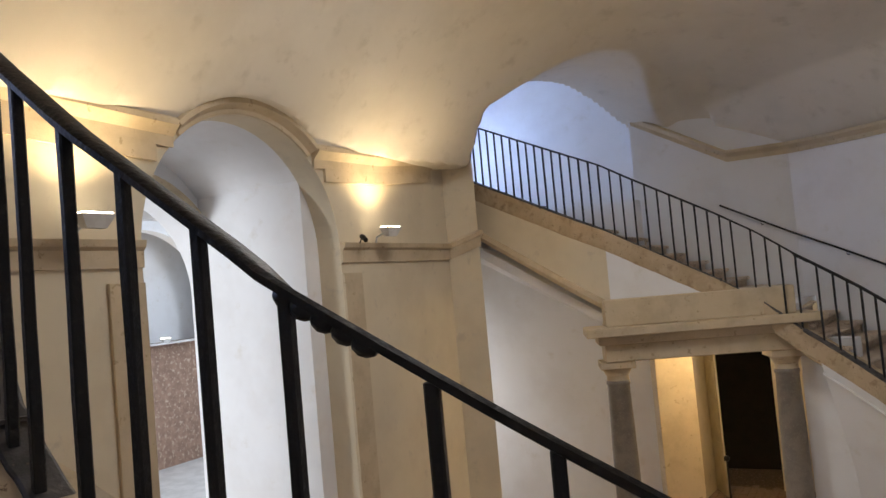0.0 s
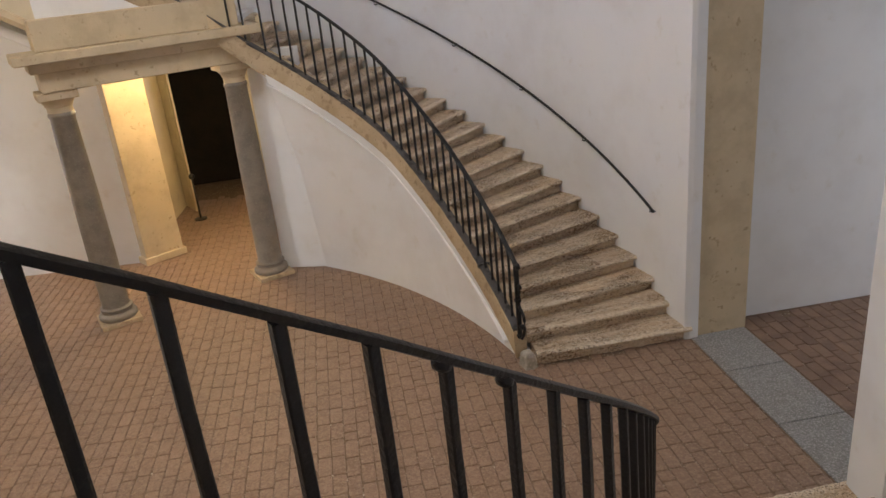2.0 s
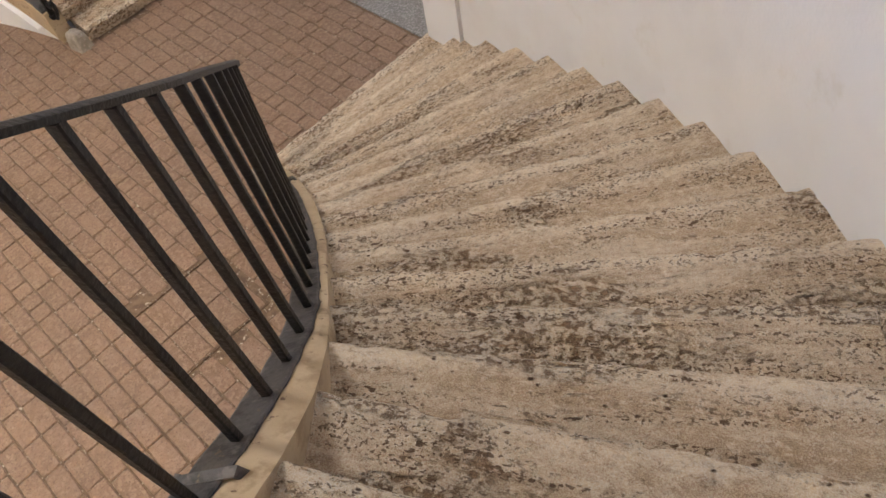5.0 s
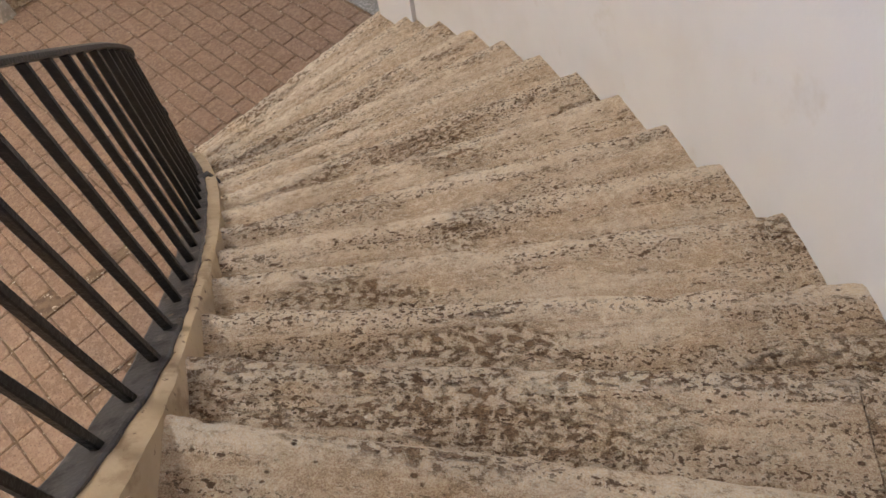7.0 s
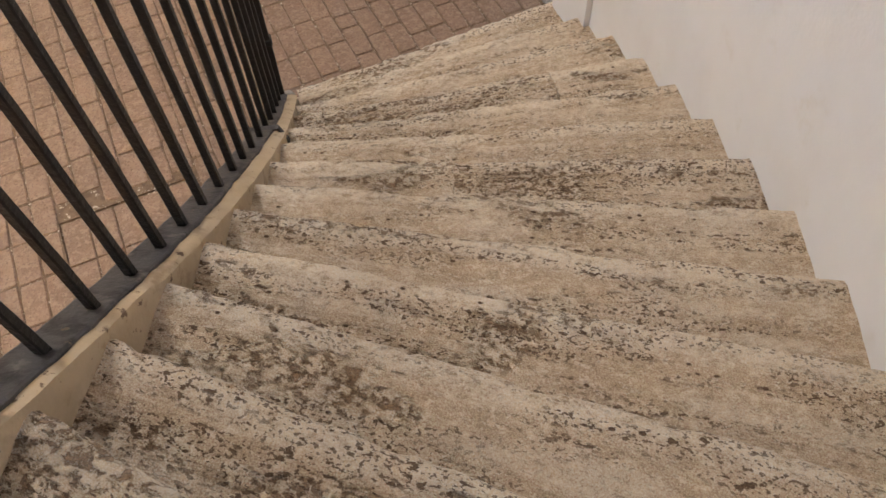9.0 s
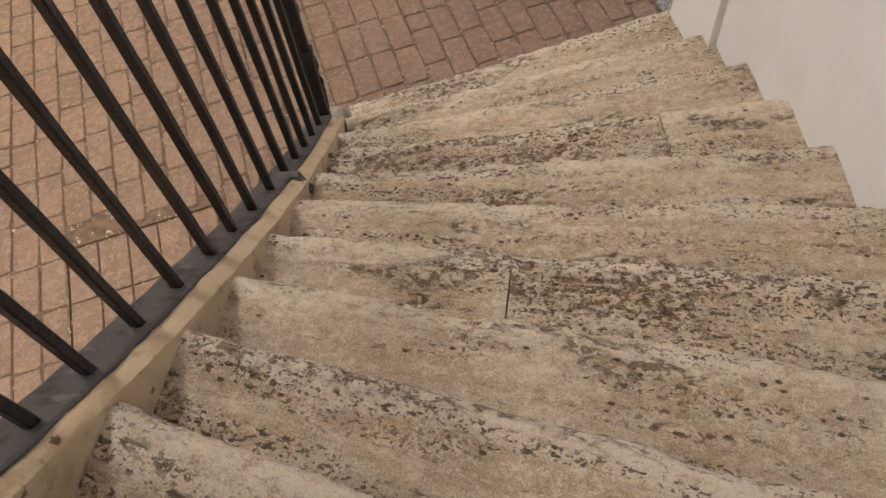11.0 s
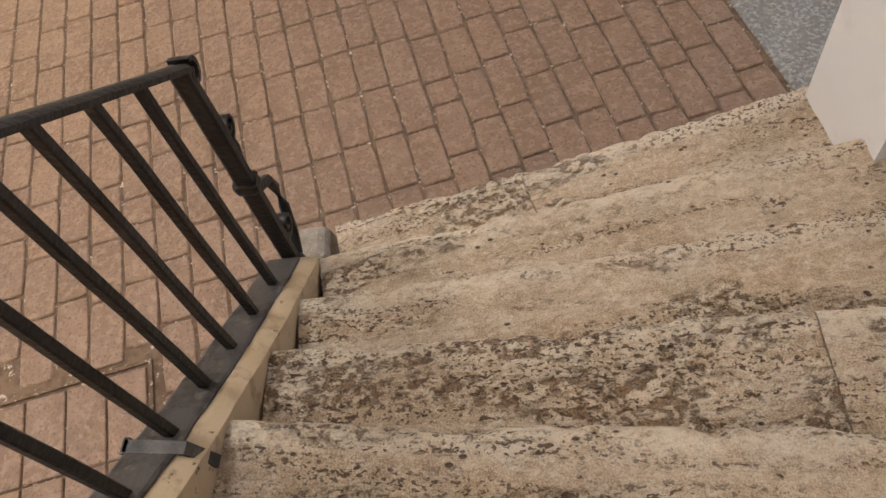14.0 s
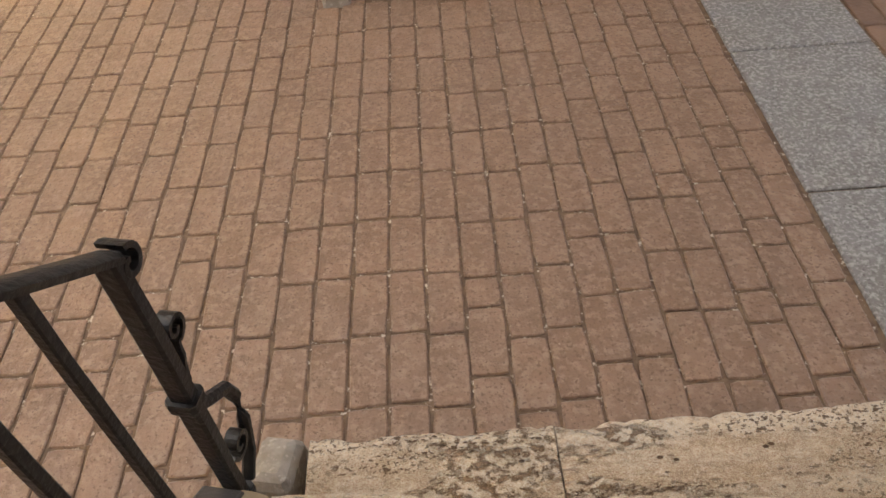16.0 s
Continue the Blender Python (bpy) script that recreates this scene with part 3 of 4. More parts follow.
sweep(bm, [[(-5.11 + o, (1.43 + u) * math.cos(a), 4.98 + (1.43 + u) * math.sin(a)) for o, u in ring] for a in arc if 0.26 < a / math.pi < 0.74])
tagged(link("trim_archivolt", bm, TRIM), "moulded hood over the tall arch", "moulding", kind="structure")
bm = bmesh.new()
sweep(bm, [[(-7.2 + o, (1.32 + u) * math.cos(a), 4.6 + (1.32 + u) * math.sin(a)) for o, u in ((0, 0), (0.06, 0), (0.06, 0.28), (0, 0.3))] for a in arc])
tagged(link("trim_second_archivolt", bm, TRIM), "plain stone archivolt of the second arch", "moulding", kind="structure")

CAP_Z = 4.86
# passage pilasters with capitals, at the foot of the stairs
for s, side_name in ((1, "north"), (-1, "south")):
    bm = bmesh.new()
    strip = [(4.28, 1.385), (4.17, 1.37)] + [outer(k, 0.035) for k in (1.1, 1.5, 1.9, 2.25)] + [outer(2.25, -0.1)] + [outer(1.5, -0.1), (4.28, 1.6)]
    sweep(bm, [[(x, y * s, z) for x, y in strip] for z in (0.0, CAP_Z)])
    for z0, z1, o in ((0.0, 0.06, 0.025), (0.06, 0.16, 0.0), (0.16, 0.22, 0.03), (0.22, 0.33, 0.07), (0.33, 0.42, 0.11)):
        ring = [(4.9, 1.385 - o), (4.17 - o * 0.6, 1.37 - o)] + [outer(k, 0.035 + o) for k in (1.1, 1.5, 1.9, 2.25 + o * 2)] + [outer(2.25 + o * 2, -0.1), outer(1.5, -0.1), (4.9, 1.5)]
        sweep(bm, [[(x, y * s, CAP_Z + z) for x, y in ring] for z in (z0, z1)])
    tagged(link("trim_passage_pilaster_" + side_name, bm, PLASTER), "pale stone pilaster at the foot of the stair", "pilaster", kind="structure")

# ---- floors ----
bm = bmesh.new()
box(bm, (-40, -40, -0.2), (40, 40, -0.009))
tagged(link("ground", bm, MORTAR), "mortar bed under the brick floor", "ground", kind="structure")
bm = bmesh.new()
box(bm, (-19.0, -13.0, -0.01), (-8.0, 13.0, 0.002))
tagged(link("floor_far", bm, PALE), "pale paving of the far hall", "floor", kind="structure")
floor_hall = thing("floor", "worn terracotta brick floor of the stair hall", "floor", kind="structure")
slab = thing("floor_threshold", "grey stone threshold slabs in the passage", "floor", kind="structure")
rng = random.Random(4)
for y0, y1 in ((-1.44, -0.35), (-0.34, 0.62), (0.63, 1.44)):
    bm = bmesh.new()
    box(bm, (4.20, y0, -0.03), (4.87, y1, 0.004), bevel=0.006)
    part("stone_slab", bm, SLAB, slab)


# ---- stairs ----
def step_mesh(k, s, ni_, oi_, nb, ob_, seed, u0=0.0, u1=1.0):
    """One travertine step: rounded worn nose, tread, riser. Local x runs along the nose from the inner end."""
    N, O = Vector((ni_[0], ni_[1] * s, 0)), Vector((oi_[0], oi_[1] * s, 0))
    ex = (O - N).normalized()
    ey = Vector((0, 0, 1)).cross(ex)
    m = Matrix.Identity(4)
    m.col[0][:3], m.col[1][:3], m.col[2][:3], m.col[3][:3] = ex, ey, (0, 0, 1), (N.x, N.y, k * RISE)
    inv = m.inverted()
    length = (O - N).length
    bi = inv @ Vector((nb[0], nb[1] * s, k * RISE))
    bo = inv @ Vector((ob_[0], ob_[1] * s, k * RISE))
    sign = 1 if bi.y + bo.y > 0 else -1
    bm = bmesh.new()
    secs = []
    stations = max(8, round(90 * (u1 - u0)))
    for i in range(stations + 1):
        u = u0 + (u1 - u0) * i / stations
        x = length * u
        back = bi + (bo - bi) * u
        deep = back.y * sign + 0.06
        sag = (0.010 + 0.006 * noise.noise(Vector((seed * 4.1, 0, 0)))) * math.exp(-((u - 0.35) / 0.28) ** 2)
        w = 0.006 * noise.noise(Vector((x * 2.1, seed * 3.7, 0))) + 0.004 * noise.noise(Vector((x * 9.0, seed * 1.3, 5)))
        chip = max(0.0, noise.noise(Vector((x * 6.0, seed * 7.7, 3))) - 0.22) * 0.06 + max(0.0, noise.noise(Vector((x * 21.0, seed * 5.1, 8))) - 0.15) * 0.022
        f = 0.010 * noise.noise(Vector((x * 3.3, seed * 2.9, 9))) + 0.004 * noise.noise(Vector((x * 14.0, seed, 2))) + chip
        top = [0.016, 0.045, 0.075, 0.11, 0.15, 0.19, 0.23, 0.27]
        prof = [(0.052, -0.172), (0.046, -0.062), (0.008, -0.056), (-0.010 + f, -0.040), (-0.015 + f, -0.024 - sag), (-0.006 + f, -0.008 - sag + w - 0.3 * chip)]
        for p in top:
            p = p * min(1.0, (deep - 0.02) / 0.27) if deep < 0.29 else p
            dent = 0.007 * noise.noise(Vector((x * 7.0, p * 16.0, seed * 1.7))) + 0.0045 * noise.noise(Vector((x * 19.0, p * 40.0, seed * 2.3)))
            prof.append((p, -0.001 - sag * max(0.0, 1 - p / 0.2) + w * (1 - p / 0.5) + dent))
        prof += [(deep, 0.0), (deep, -0.172)]
        secs.append([(x, p * sign, z) for p, z in prof])
    sweep(bm, secs)
    return bm, m


def straight_bar(bm, p, q, w, d, tangent):
    """A flat wrought bar from p to q, w across the tangent and d along it, slightly uneven."""
    t = Vector((tangent[0], tangent[1], 0)).normalized()
    n = Vector((-t.y, t.x, 0))
    p, q = Vector(p), Vector(q)
    secs = []
    for i in range(6):
        u = i / 5
        j = 0.0025 * (rng.random() - 0.5)
        c = p.lerp(q, u) + n * j + t * (0.003 * (rng.random() - 0.5))
        g = 1 + 0.10 * (rng.random() - 0.5)
        secs.append([c + t * d * g * a + n * w * g * b for a, b in ((-0.5, -0.35), (-0.35, -0.5), (0.35, -0.5), (0.5, -0.35), (0.5, 0.35), (0.35, 0.5), (-0.35, 0.5), (-0.5, 0.35))])
    sweep(bm, secs)


BAR_OFF = 0.085


def strap(bm, p, q, thick, d, tangent):
    """A flat strap from p to q, d wide along the tangent."""
    p, q = Vector(p), Vector(q)
    t = Vector((tangent[0], tangent[1], 0)).normalized()
    n = (q - p).normalized().cross(t)
    sweep(bm, [[c + t * d * a + n * thick * b for a, b in ((-0.5, -0.5), (0.5, -0.5), (0.5, 0.5), (-0.5, 0.5))] for c in (p, p.lerp(q, 0.5), q)])


def ragged(k, seed):
    """Uneven edge where mortar laps the iron flat."""
    return 0.006 * noise.noise(Vector((k * 3.1, seed * 5.0, 0.7))) + 0.003 * noise.noise(Vector((k * 11.0, seed * 5.0, 3.1)))


# where the hand-set bars stand, in steps up the flight
BAR_STEPS = [2.73, 3.36, 3.98, 4.55, 5.18, 5.83, 6.5, 7.12, 7.7, 8.4, 9.08, 9.75, 10.35, 11.0, 11.65, 12.36, 13.02, 13.7, 14.32, 14.95, 15.62, 16.38, 17.05, 17.72, 18.4, 19.06, 19.74, 20.52, 21.56, 22.5, 23.42, 24.25]


def rail_point(k, s, up, off=BAR_OFF):
    x, y = edge(k, off - BAR_OFF)
    return Vector((x, y * s, nose_z(k) + up))


def scroll(bm, centre, ex, ez, r0, turns, thick, width, a0=0.0, hand=1):
    """A wrought scroll in the plane of ex and ez."""
    ey = ex.cross(ez)
    secs = []
    n = int(18 * turns)
    for i in range(n + 1):
        a = a0 + hand * 2 * math.pi * turns * i / n
        r = r0 * (1 - 0.78 * i / n)
        d = ex * math.cos(a) + ez * math.sin(a)
        c = centre + d * r
        secs.append([c + d * thick * p + ey * width * q for p, q in ((-0.5, -0.5), (0.5, -0.5), (0.5, 0.5), (-0.5, 0.5))])
    sweep(bm, secs)


# steps made of two blocks, and where they are jointed
JOINTS = {1: 0.38, 4: 0.71, 7: 0.38, 13: 0.86, 17: 0.44, 22: 0.6, 27: 0.4}
for s, side_name in ((1, "north"), (-1, "south")):
    stair = thing("staircase", "curved travertine staircase with worn pitted steps", "staircase", kind="structure", at=(0, 0, 0))
    for k in range(1, 38):
        a, b, c, d = tread_end(k), outer(k), tread_end(k + 1), outer(k + 1)
        cut = JOINTS.get(k)
        for u0, u1 in (((0.0, cut - 0.0012), (cut + 0.0012, 1.0)) if cut else ((0.0, 1.0),)):
            bm, m = step_mesh(k, s, a, (b[0] + (b[0] - a[0]) * 0.02, b[1] + (b[1] - a[1]) * 0.02), c, d, k + 50 * (s < 0), u0, u1)
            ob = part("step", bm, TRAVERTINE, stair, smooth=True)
            ob.matrix_world = m
    # landing
    bm = bmesh.new()
    ls = [inner(38), inner(42), inner(46), outer(46), outer(42), outer(38)]
    sweep(bm, [[(x, y * s, 5.9) for x, y in ls], [(x, y * s, 6.08) for x, y in ls]])
    part("landing", bm, TRAVERTINE, stair)
    # rough underside that closes the flight
    ks = frange(1.5, 38, 0.5)
    bm = bmesh.new()
    sweep(bm, [[(*[v * w for v, w in zip(inner(k, -0.02), (1, s))], nose_z(k) - 0.20 - RISE), (*[v * w for v, w in zip(outer(k, -0.05), (1, s))], nose_z(k) - 0.20 - RISE), (*[v * w for v, w in zip(outer(k, -0.05), (1, s))], nose_z(k) - 0.40), (*[v * w for v, w in zip(inner(k, -0.02), (1, s))], nose_z(k) - 0.40)] for k in ks])
    part("soffit", bm, PLASTER, stair, "white plaster underside")
    # stone string along the hall side
    ks = frange(2.05, 38, 0.08)
    bm = bmesh.new()
    sec = [(0.004, -0.20), (0.004, -0.012), (0.010, 0.010), (0.024, 0.023), (0.040, 0.027), (0.142, 0.026), (0.155, 0.012), (0.155, -0.25), (0.140, -0.27), (0.138, -0.30), (0.004, -0.30)]
    sweep(bm, [[(*[v * w for v, w in zip(edge(k, o - 0.085) if o > 0.02 else tread_end(k), (1, s))], max(nose_z(k) + u + 0.007 * noise.noise(Vector((k * 2.3, o * 20, u * 9 + s))) + 0.004 * noise.noise(Vector((k * 9.1, o * 60, u * 30 + s))), 0.0)) for o, u in sec] for k in ks])
    part("string", bm, STRING, stair, "worn cream stone string", smooth=True)
    # newel block of stone at the foot
    x, y = inner(1.3, 0.08)
    bm = bmesh.new()
    mt = Matrix.Translation((x, y * s, 0)) @ Matrix.Rotation(math.atan2((y - IN_C[1]) * s, x - IN_C[0]), 4, "Z")
    sweep(bm, [[mt @ Vector((sx * (0.062 + e), sy * (0.080 + e), z)) for sx, sy in ((-1, -0.8), (-0.8, -1), (0.8, -1), (1, -0.8), (1, 0.8), (0.8, 1), (-0.8, 1), (-1, 0.8))] for z, e in ((-0.01, 0.016), (0.03, 0.012), (0.135, 0.0), (0.165, -0.014), (0.178, -0.036))])
    part("newel_block", bm, NEWEL_STONE, stair, "worn grey stone block at the foot")

    # wrought-iron balustrade
    bal = thing("balustrade", "black wrought-iron balustrade with flat bars on the stair string", "balustrade", "stair balustrades", at=(inner(2.4, 0.085)[0], inner(2.4, 0.085)[1] * s, 0.40))
    inv = Matrix.Translation(-bal.location)

    def bal_part(name, bm, mat, label="", smooth=False, parent=None):
        for v in bm.verts:
            v.co = inv @ v.co
        return part(name, bm, mat, parent or bal, label, smooth)

    ks = frange(2.1, 38, 0.12)
    bm = bmesh.new()
    sweep(bm, [[(edge(k, o + w)[0], edge(k, o + w)[1] * s, nose_z(k) + u) for o, u, w in ((-0.034, 0.020, ragged(k, s)), (-0.034, 0.036, ragged(k, s)), (-0.028, 0.041, ragged(k, s)), (0.058, 0.041, ragged(k, s + 7)), (0.066, 0.036, ragged(k, s + 7)), (0.066, 0.020, ragged(k, s + 7)))] for k in ks])
    bal_part("bottom_flat", bm, IRON_FLAT, "grey iron flat on the string")
    ks = frange(1.95, 38, 0.3)
    bm = bmesh.new()
    sweep(bm, [[(edge(k, o + string_shift(k))[0], edge(k, o + string_shift(k))[1] * s, nose_z(k) + rail_h(k) + u) for o, u in ((-0.026, -0.012), (-0.028, 0.004), (-0.016, 0.014), (0.016, 0.014), (0.028, 0.004), (0.026, -0.012))] for k in ks])
    bal_part("handrail", bm, IRON, "black flat iron handrail", True)
    bars = BAR_STEPS[:]
    while bars[-1] < 37.5:
        bars.append(bars[-1] + (0.94 if bars[-1] < 25 else 0.55 if bars[-1] < 31 else 0.42))
    for k in bars:
        p, q = rail_point(k, s, 0.035), rail_point(k, s, rail_h(k) - 0.008, BAR_OFF + string_shift(k))
        tg = rail_point(k + 0.2, s, 0) - rail_point(k - 0.2, s, 0)
        bm = bmesh.new()
        straight_bar(bm, p, q, 0.026, 0.024, tg)
        bal_part("bar", bm, IRON)
    for k in (5.36, 16.12, 26.0, 34.0):
        tg = rail_point(k + 0.2, s, 0) - rail_point(k - 0.2, s, 0)
        bm = bmesh.new()
        strap(bm, rail_point(k, s, 0.046, 0.158), rail_point(k, s, 0.046, 0.024), 0.010, 0.026, tg)
        strap(bm, rail_point(k, s, 0.050, 0.028), rail_point(k, s, -0.045, -0.006), 0.011, 0.026, tg)
        strap(bm, rail_point(k, s, 0.010, 0.155), rail_point(k, s, 0.051, 0.155), 0.012, 0.034, tg)
        bal_part("clamp", bm, IRON_FLAT, "iron clamp over the string")
        if 10 < k < 20:
            bm = bmesh.new()
            straight_bar(bm, rail_point(k, s, -0.028, 0.0), rail_point(k, s, -0.10, -0.034), 0.030, 0.050, tg)
            bal_part("clamp_plug", bm, STRING, "mortar plug round the clamp")
    # repaired stretch of the rail, wrapped joints
    for k in (15.75, 16.45, 20.98, 21.12, 21.27, 21.42, 21.58):
        bm = bmesh.new()
        c, d = rail_point(k - 0.085, s, rail_h(k) - 0.014), rail_point(k + 0.085, s, rail_h(k) - 0.014)
        tube(bm, [c.lerp(d, u) for u in (0, 0.2, 0.5, 0.8, 1)], [0.006, 0.016, 0.02, 0.016, 0.006], 8, 0.9)
        bal_part("rail_joint", bm, IRON, "", True)
    # newel with scrolls
    foot, top = rail_point(2.0, s, 0.0), rail_point(2.0, s, rail_h(2.0))
    foot.z = 0.27
    tg = (rail_point(2.3, s, 0) - rail_point(1.7, s, 0)).to_2d().to_3d().normalized()
    down = -tg
    up = Vector((0, 0, 1))
    bm = bmesh.new()
    straight_bar(bm, foot, top, 0.05, 0.036, tg)
    newel = bal_part("newel", bm, IRON, "heavy iron newel with scrolls")
    h = top.z - foot.z
    for name, build in (
        ("collar", lambda b: straight_bar(b, foot + up * (h * 0.50), foot + up * (h * 0.54), 0.066, 0.056, tg)),
        ("collar", lambda b: straight_bar(b, foot + up * 0.02, foot + up * 0.05, 0.066, 0.056, tg)),
        ("rail_scroll", lambda b: scroll(b, top + down * 0.02 - up * 0.030, down, up, 0.036, 1.05, 0.012, 0.052, math.pi / 2, -1)),
        ("small_scroll", lambda b: (scroll(b, foot + up * (h * 0.72) + down * 0.05, down, up, 0.035, 1.2, 0.010, 0.034, -math.pi / 2, 1), straight_bar(b, foot + up * (h * 0.57) + down * 0.022, foot + up * (h * 0.69) + down * 0.045, 0.034, 0.012, tg))),
        ("foot_scroll", lambda b: (tube(b, [foot + up * z + down * x for z, x in ((h * 0.46, 0.02), (h * 0.41, 0.07), (h * 0.37, 0.115), (h * 0.30, 0.135), (h * 0.20, 0.13), (h * 0.09, 0.10), (0.015, 0.05))], 0.017, 8), scroll(b, foot + up * (h * 0.19) + down * 0.066, down, up, 0.042, 1.3, 0.012, 0.034, math.pi, 1))),
    ):
        bm = bmesh.new()
        build(bm)
        bal_part(name, bm, IRON, parent=newel)

    # wall handrail
    hr = thing("wall_handrail", "thin black iron handrail on wall brackets", "handrail", "wall handrails", at=(*[v * w for v, w in zip(outer(2.6, 0.07), (1, s))], 1.3))
    inv = Matrix.Translation(-hr.location)
    bm = bmesh.new()
    tube(bm, [(outer(k, 0.075)[0], outer(k, 0.075)[1] * s, nose_z(k) + 0.90 + 0.006 * k) for k in frange(2.75, 27, 0.5)], 0.017, 8)
    for v in bm.verts:
        v.co = inv @ v.co
    part("rod", bm, IRON, hr, "", True)
    for k in (2.95, 6.55, 9.8, 13.2, 17.0, 21.3, 25):
        bm = bmesh.new()
        z = nose_z(k) + 0.90 + 0.006 * k
        tube(bm, [(*[v * w for v, w in zip(outer(k, o), (1, s))], z + u) for o, u in ((0.075, -0.012), (0.078, -0.05), (0.045, -0.062), (-0.01, -0.06))], 0.008, 6)
        for v in bm.verts:
            v.co = inv @ v.co
        part("bracket", bm, IRON, hr)

    # ---- portal under the flight ----
    portal = thing("portal", "stone portal of two grey columns under an entablature", "portal", at=(-1.72, 4.85 * s, 0))
    inv = Matrix.Translation(-portal.location)
    cl, cr = Vector((-2.76, 4.40, 0)), Vector((-0.69, 5.27, 0))
    ax = (cr - cl).normalized()
    out = Vector((ax.y, -ax.x, 0))
    for c in (cl, cr):
        bm = bmesh.new()
        lathe(bm, [(0.0, 0.06), (0.235, 0.06), (0.255, 0.085), (0.255, 0.125), (0.235, 0.15), (0.205, 0.165), (0.20, 0.19), (0.215, 0.205), (0.215, 0.225), (0.185, 0.245), (0.178, 0.27), (0.18, 1.0), (0.172, 1.9), (0.152, 2.86), (0.165, 2.88), (0.165, 2.91), (0.150, 2.93), (0.0, 2.93)], (c.x, c.y * s))
        for v in bm.verts:
            v.co = inv @ v.co
        col = part("column", bm, COLUMN, portal, "grey stone column", True)
        bm = bmesh.new()
        mt = Matrix.Translation((c.x, c.y * s, 0)) @ Matrix.Rotation(math.atan2(ax.y * s, ax.x), 4, "Z")
        box(bm, (-0.265, -0.265, -0.005), (0.265, 0.265, 0.065), mt, 0.008)
        for v in bm.verts:
            v.co = inv @ v.co
        part("plinth", bm, STRING, portal, "pale stone plinth")
        bm = bmesh.new()
        lathe(bm, [(0.0, 2.93), (0.152, 2.93), (0.152, 3.0), (0.168, 3.01), (0.168, 3.03), (0.20, 3.08), (0.215, 3.10), (0.0, 3.10)], (c.x, c.y * s))
        box(bm, (-0.235, -0.235, 3.10), (0.235, 0.235, 3.20), mt, 0.01)
        for v in bm.verts:
            v.co = inv @ v.co
        part("capital", bm, TRIM, portal, "cream stone capital", True)
    mid = (cl + cr) / 2
    half = (cr - cl).length / 2
    for name, z0, z1, e, o, mat in (("architrave", 3.20, 3.44, 0.16, 0.26, TRIM), ("cornice", 3.44, 3.56, 0.24, 0.33, TRIM), ("cornice", 3.56, 3.68, 0.40, 0.47, TRIM), ("block", 3.68, 4.05, 0.12, 0.29, TRIM)):
        bm = bmesh.new()
        mt = Matrix.Translation((mid.x, mid.y * s, 0)) @ Matrix.Rotation(math.atan2(ax.y * s, ax.x), 4, "Z")
        lo, hi = (-half - e, -o if s > 0 else -0.25, z0), (half + e, 0.25 if s > 0 else o, z1)
        vs = box(bm, lo, hi, mt, 0.012)
        for v in bm.verts:
            v.co = inv @ v.co
        part(name, bm, mat, portal)
    # wall above the portal and along the upper flight
    ks = frange(22.0, 31.2, 0.4)
    wall("wall_over_portal_" + side_name, [(edge(k, 0.06)[0], edge(k, 0.06)[1] * s) for k in ks], 0.14, 3.62, [nose_z(k) - 0.26 for k in ks], PLASTER, s, "white plaster wall above the portal")
    ks = frange(31.2, 37.6, 0.4)
    wall("wall_flight_" + side_name, [(edge(k, 0.06)[0], edge(k, 0.06)[1] * s) for k in ks], 0.14, [3.93 + 0.20 * (k - 31.2) for k in ks], [nose_z(k) - 0.26 for k in ks], CREAM, s, "cream wall beside the upper flight")
    # sloping moulding under that wall
    pts = [(edge(k, 0.06)[0], edge(k, 0.06)[1] * s, 3.93 + 0.20 * (k - 31.2)) for k in ks]
    bm = bmesh.new()
    moulding(bm, pts, [(-0.1, -0.07), (0.03, -0.07), (0.05, 0.0), (0.03, 0.07), (0, 0.08)], path_normals(pts, s))
    tagged(link("trim_sloping_moulding_" + side_name, bm, TRIM), "sloping plaster moulding over the side corridor", "moulding", kind="structure")
    # stone pilaster in the vestibule
    bm = bmesh.new()
    mt = Matrix.Translation((-2.56, 6.70 * s, 0)) @ Matrix.Rotation(math.atan2(0.36 * s, 0.54), 4, "Z")
    box(bm, (-0.32, -0.1, 0.0), (0.32, 0.16, 3.7), mt, 0.01)
    box(bm, (-0.36, -0.14, 0.0), (0.36, 0.2, 0.12), mt, 0.01)
    tagged(link("trim_vestibule_pilaster_" + side_name, bm, TRIM), "warm-lit stone pilaster in the vestibule", "pilaster", kind="structure")

# vestibule lamp, its light spilling from the ceiling
for s in (1, -1):
    lamp = thing("ceiling_lamp", "round white glass ceiling lamp, lit, in the vestibule", "lamp", "vestibule lamps", at=(-1.45, 6.15 * s, 3.62))
    bm = bmesh.new()
    lathe(bm, [(0.0, -0.12), (0.10, -0.11), (0.15, -0.06), (0.16, 0.0), (0.0, 0.0)], (0, 0), 20)
    part("glass", bm, GLOW, lamp, "lit opal glass", True)
    data = bpy.data.lights.new("vestibule_light", "POINT")
    data.energy, data.color, data.shadow_soft_size = 62, (1.0, 0.72, 0.36), 0.12
    new("vestibule_light", data).location = (-1.45, 6.15 * s, 3.38)


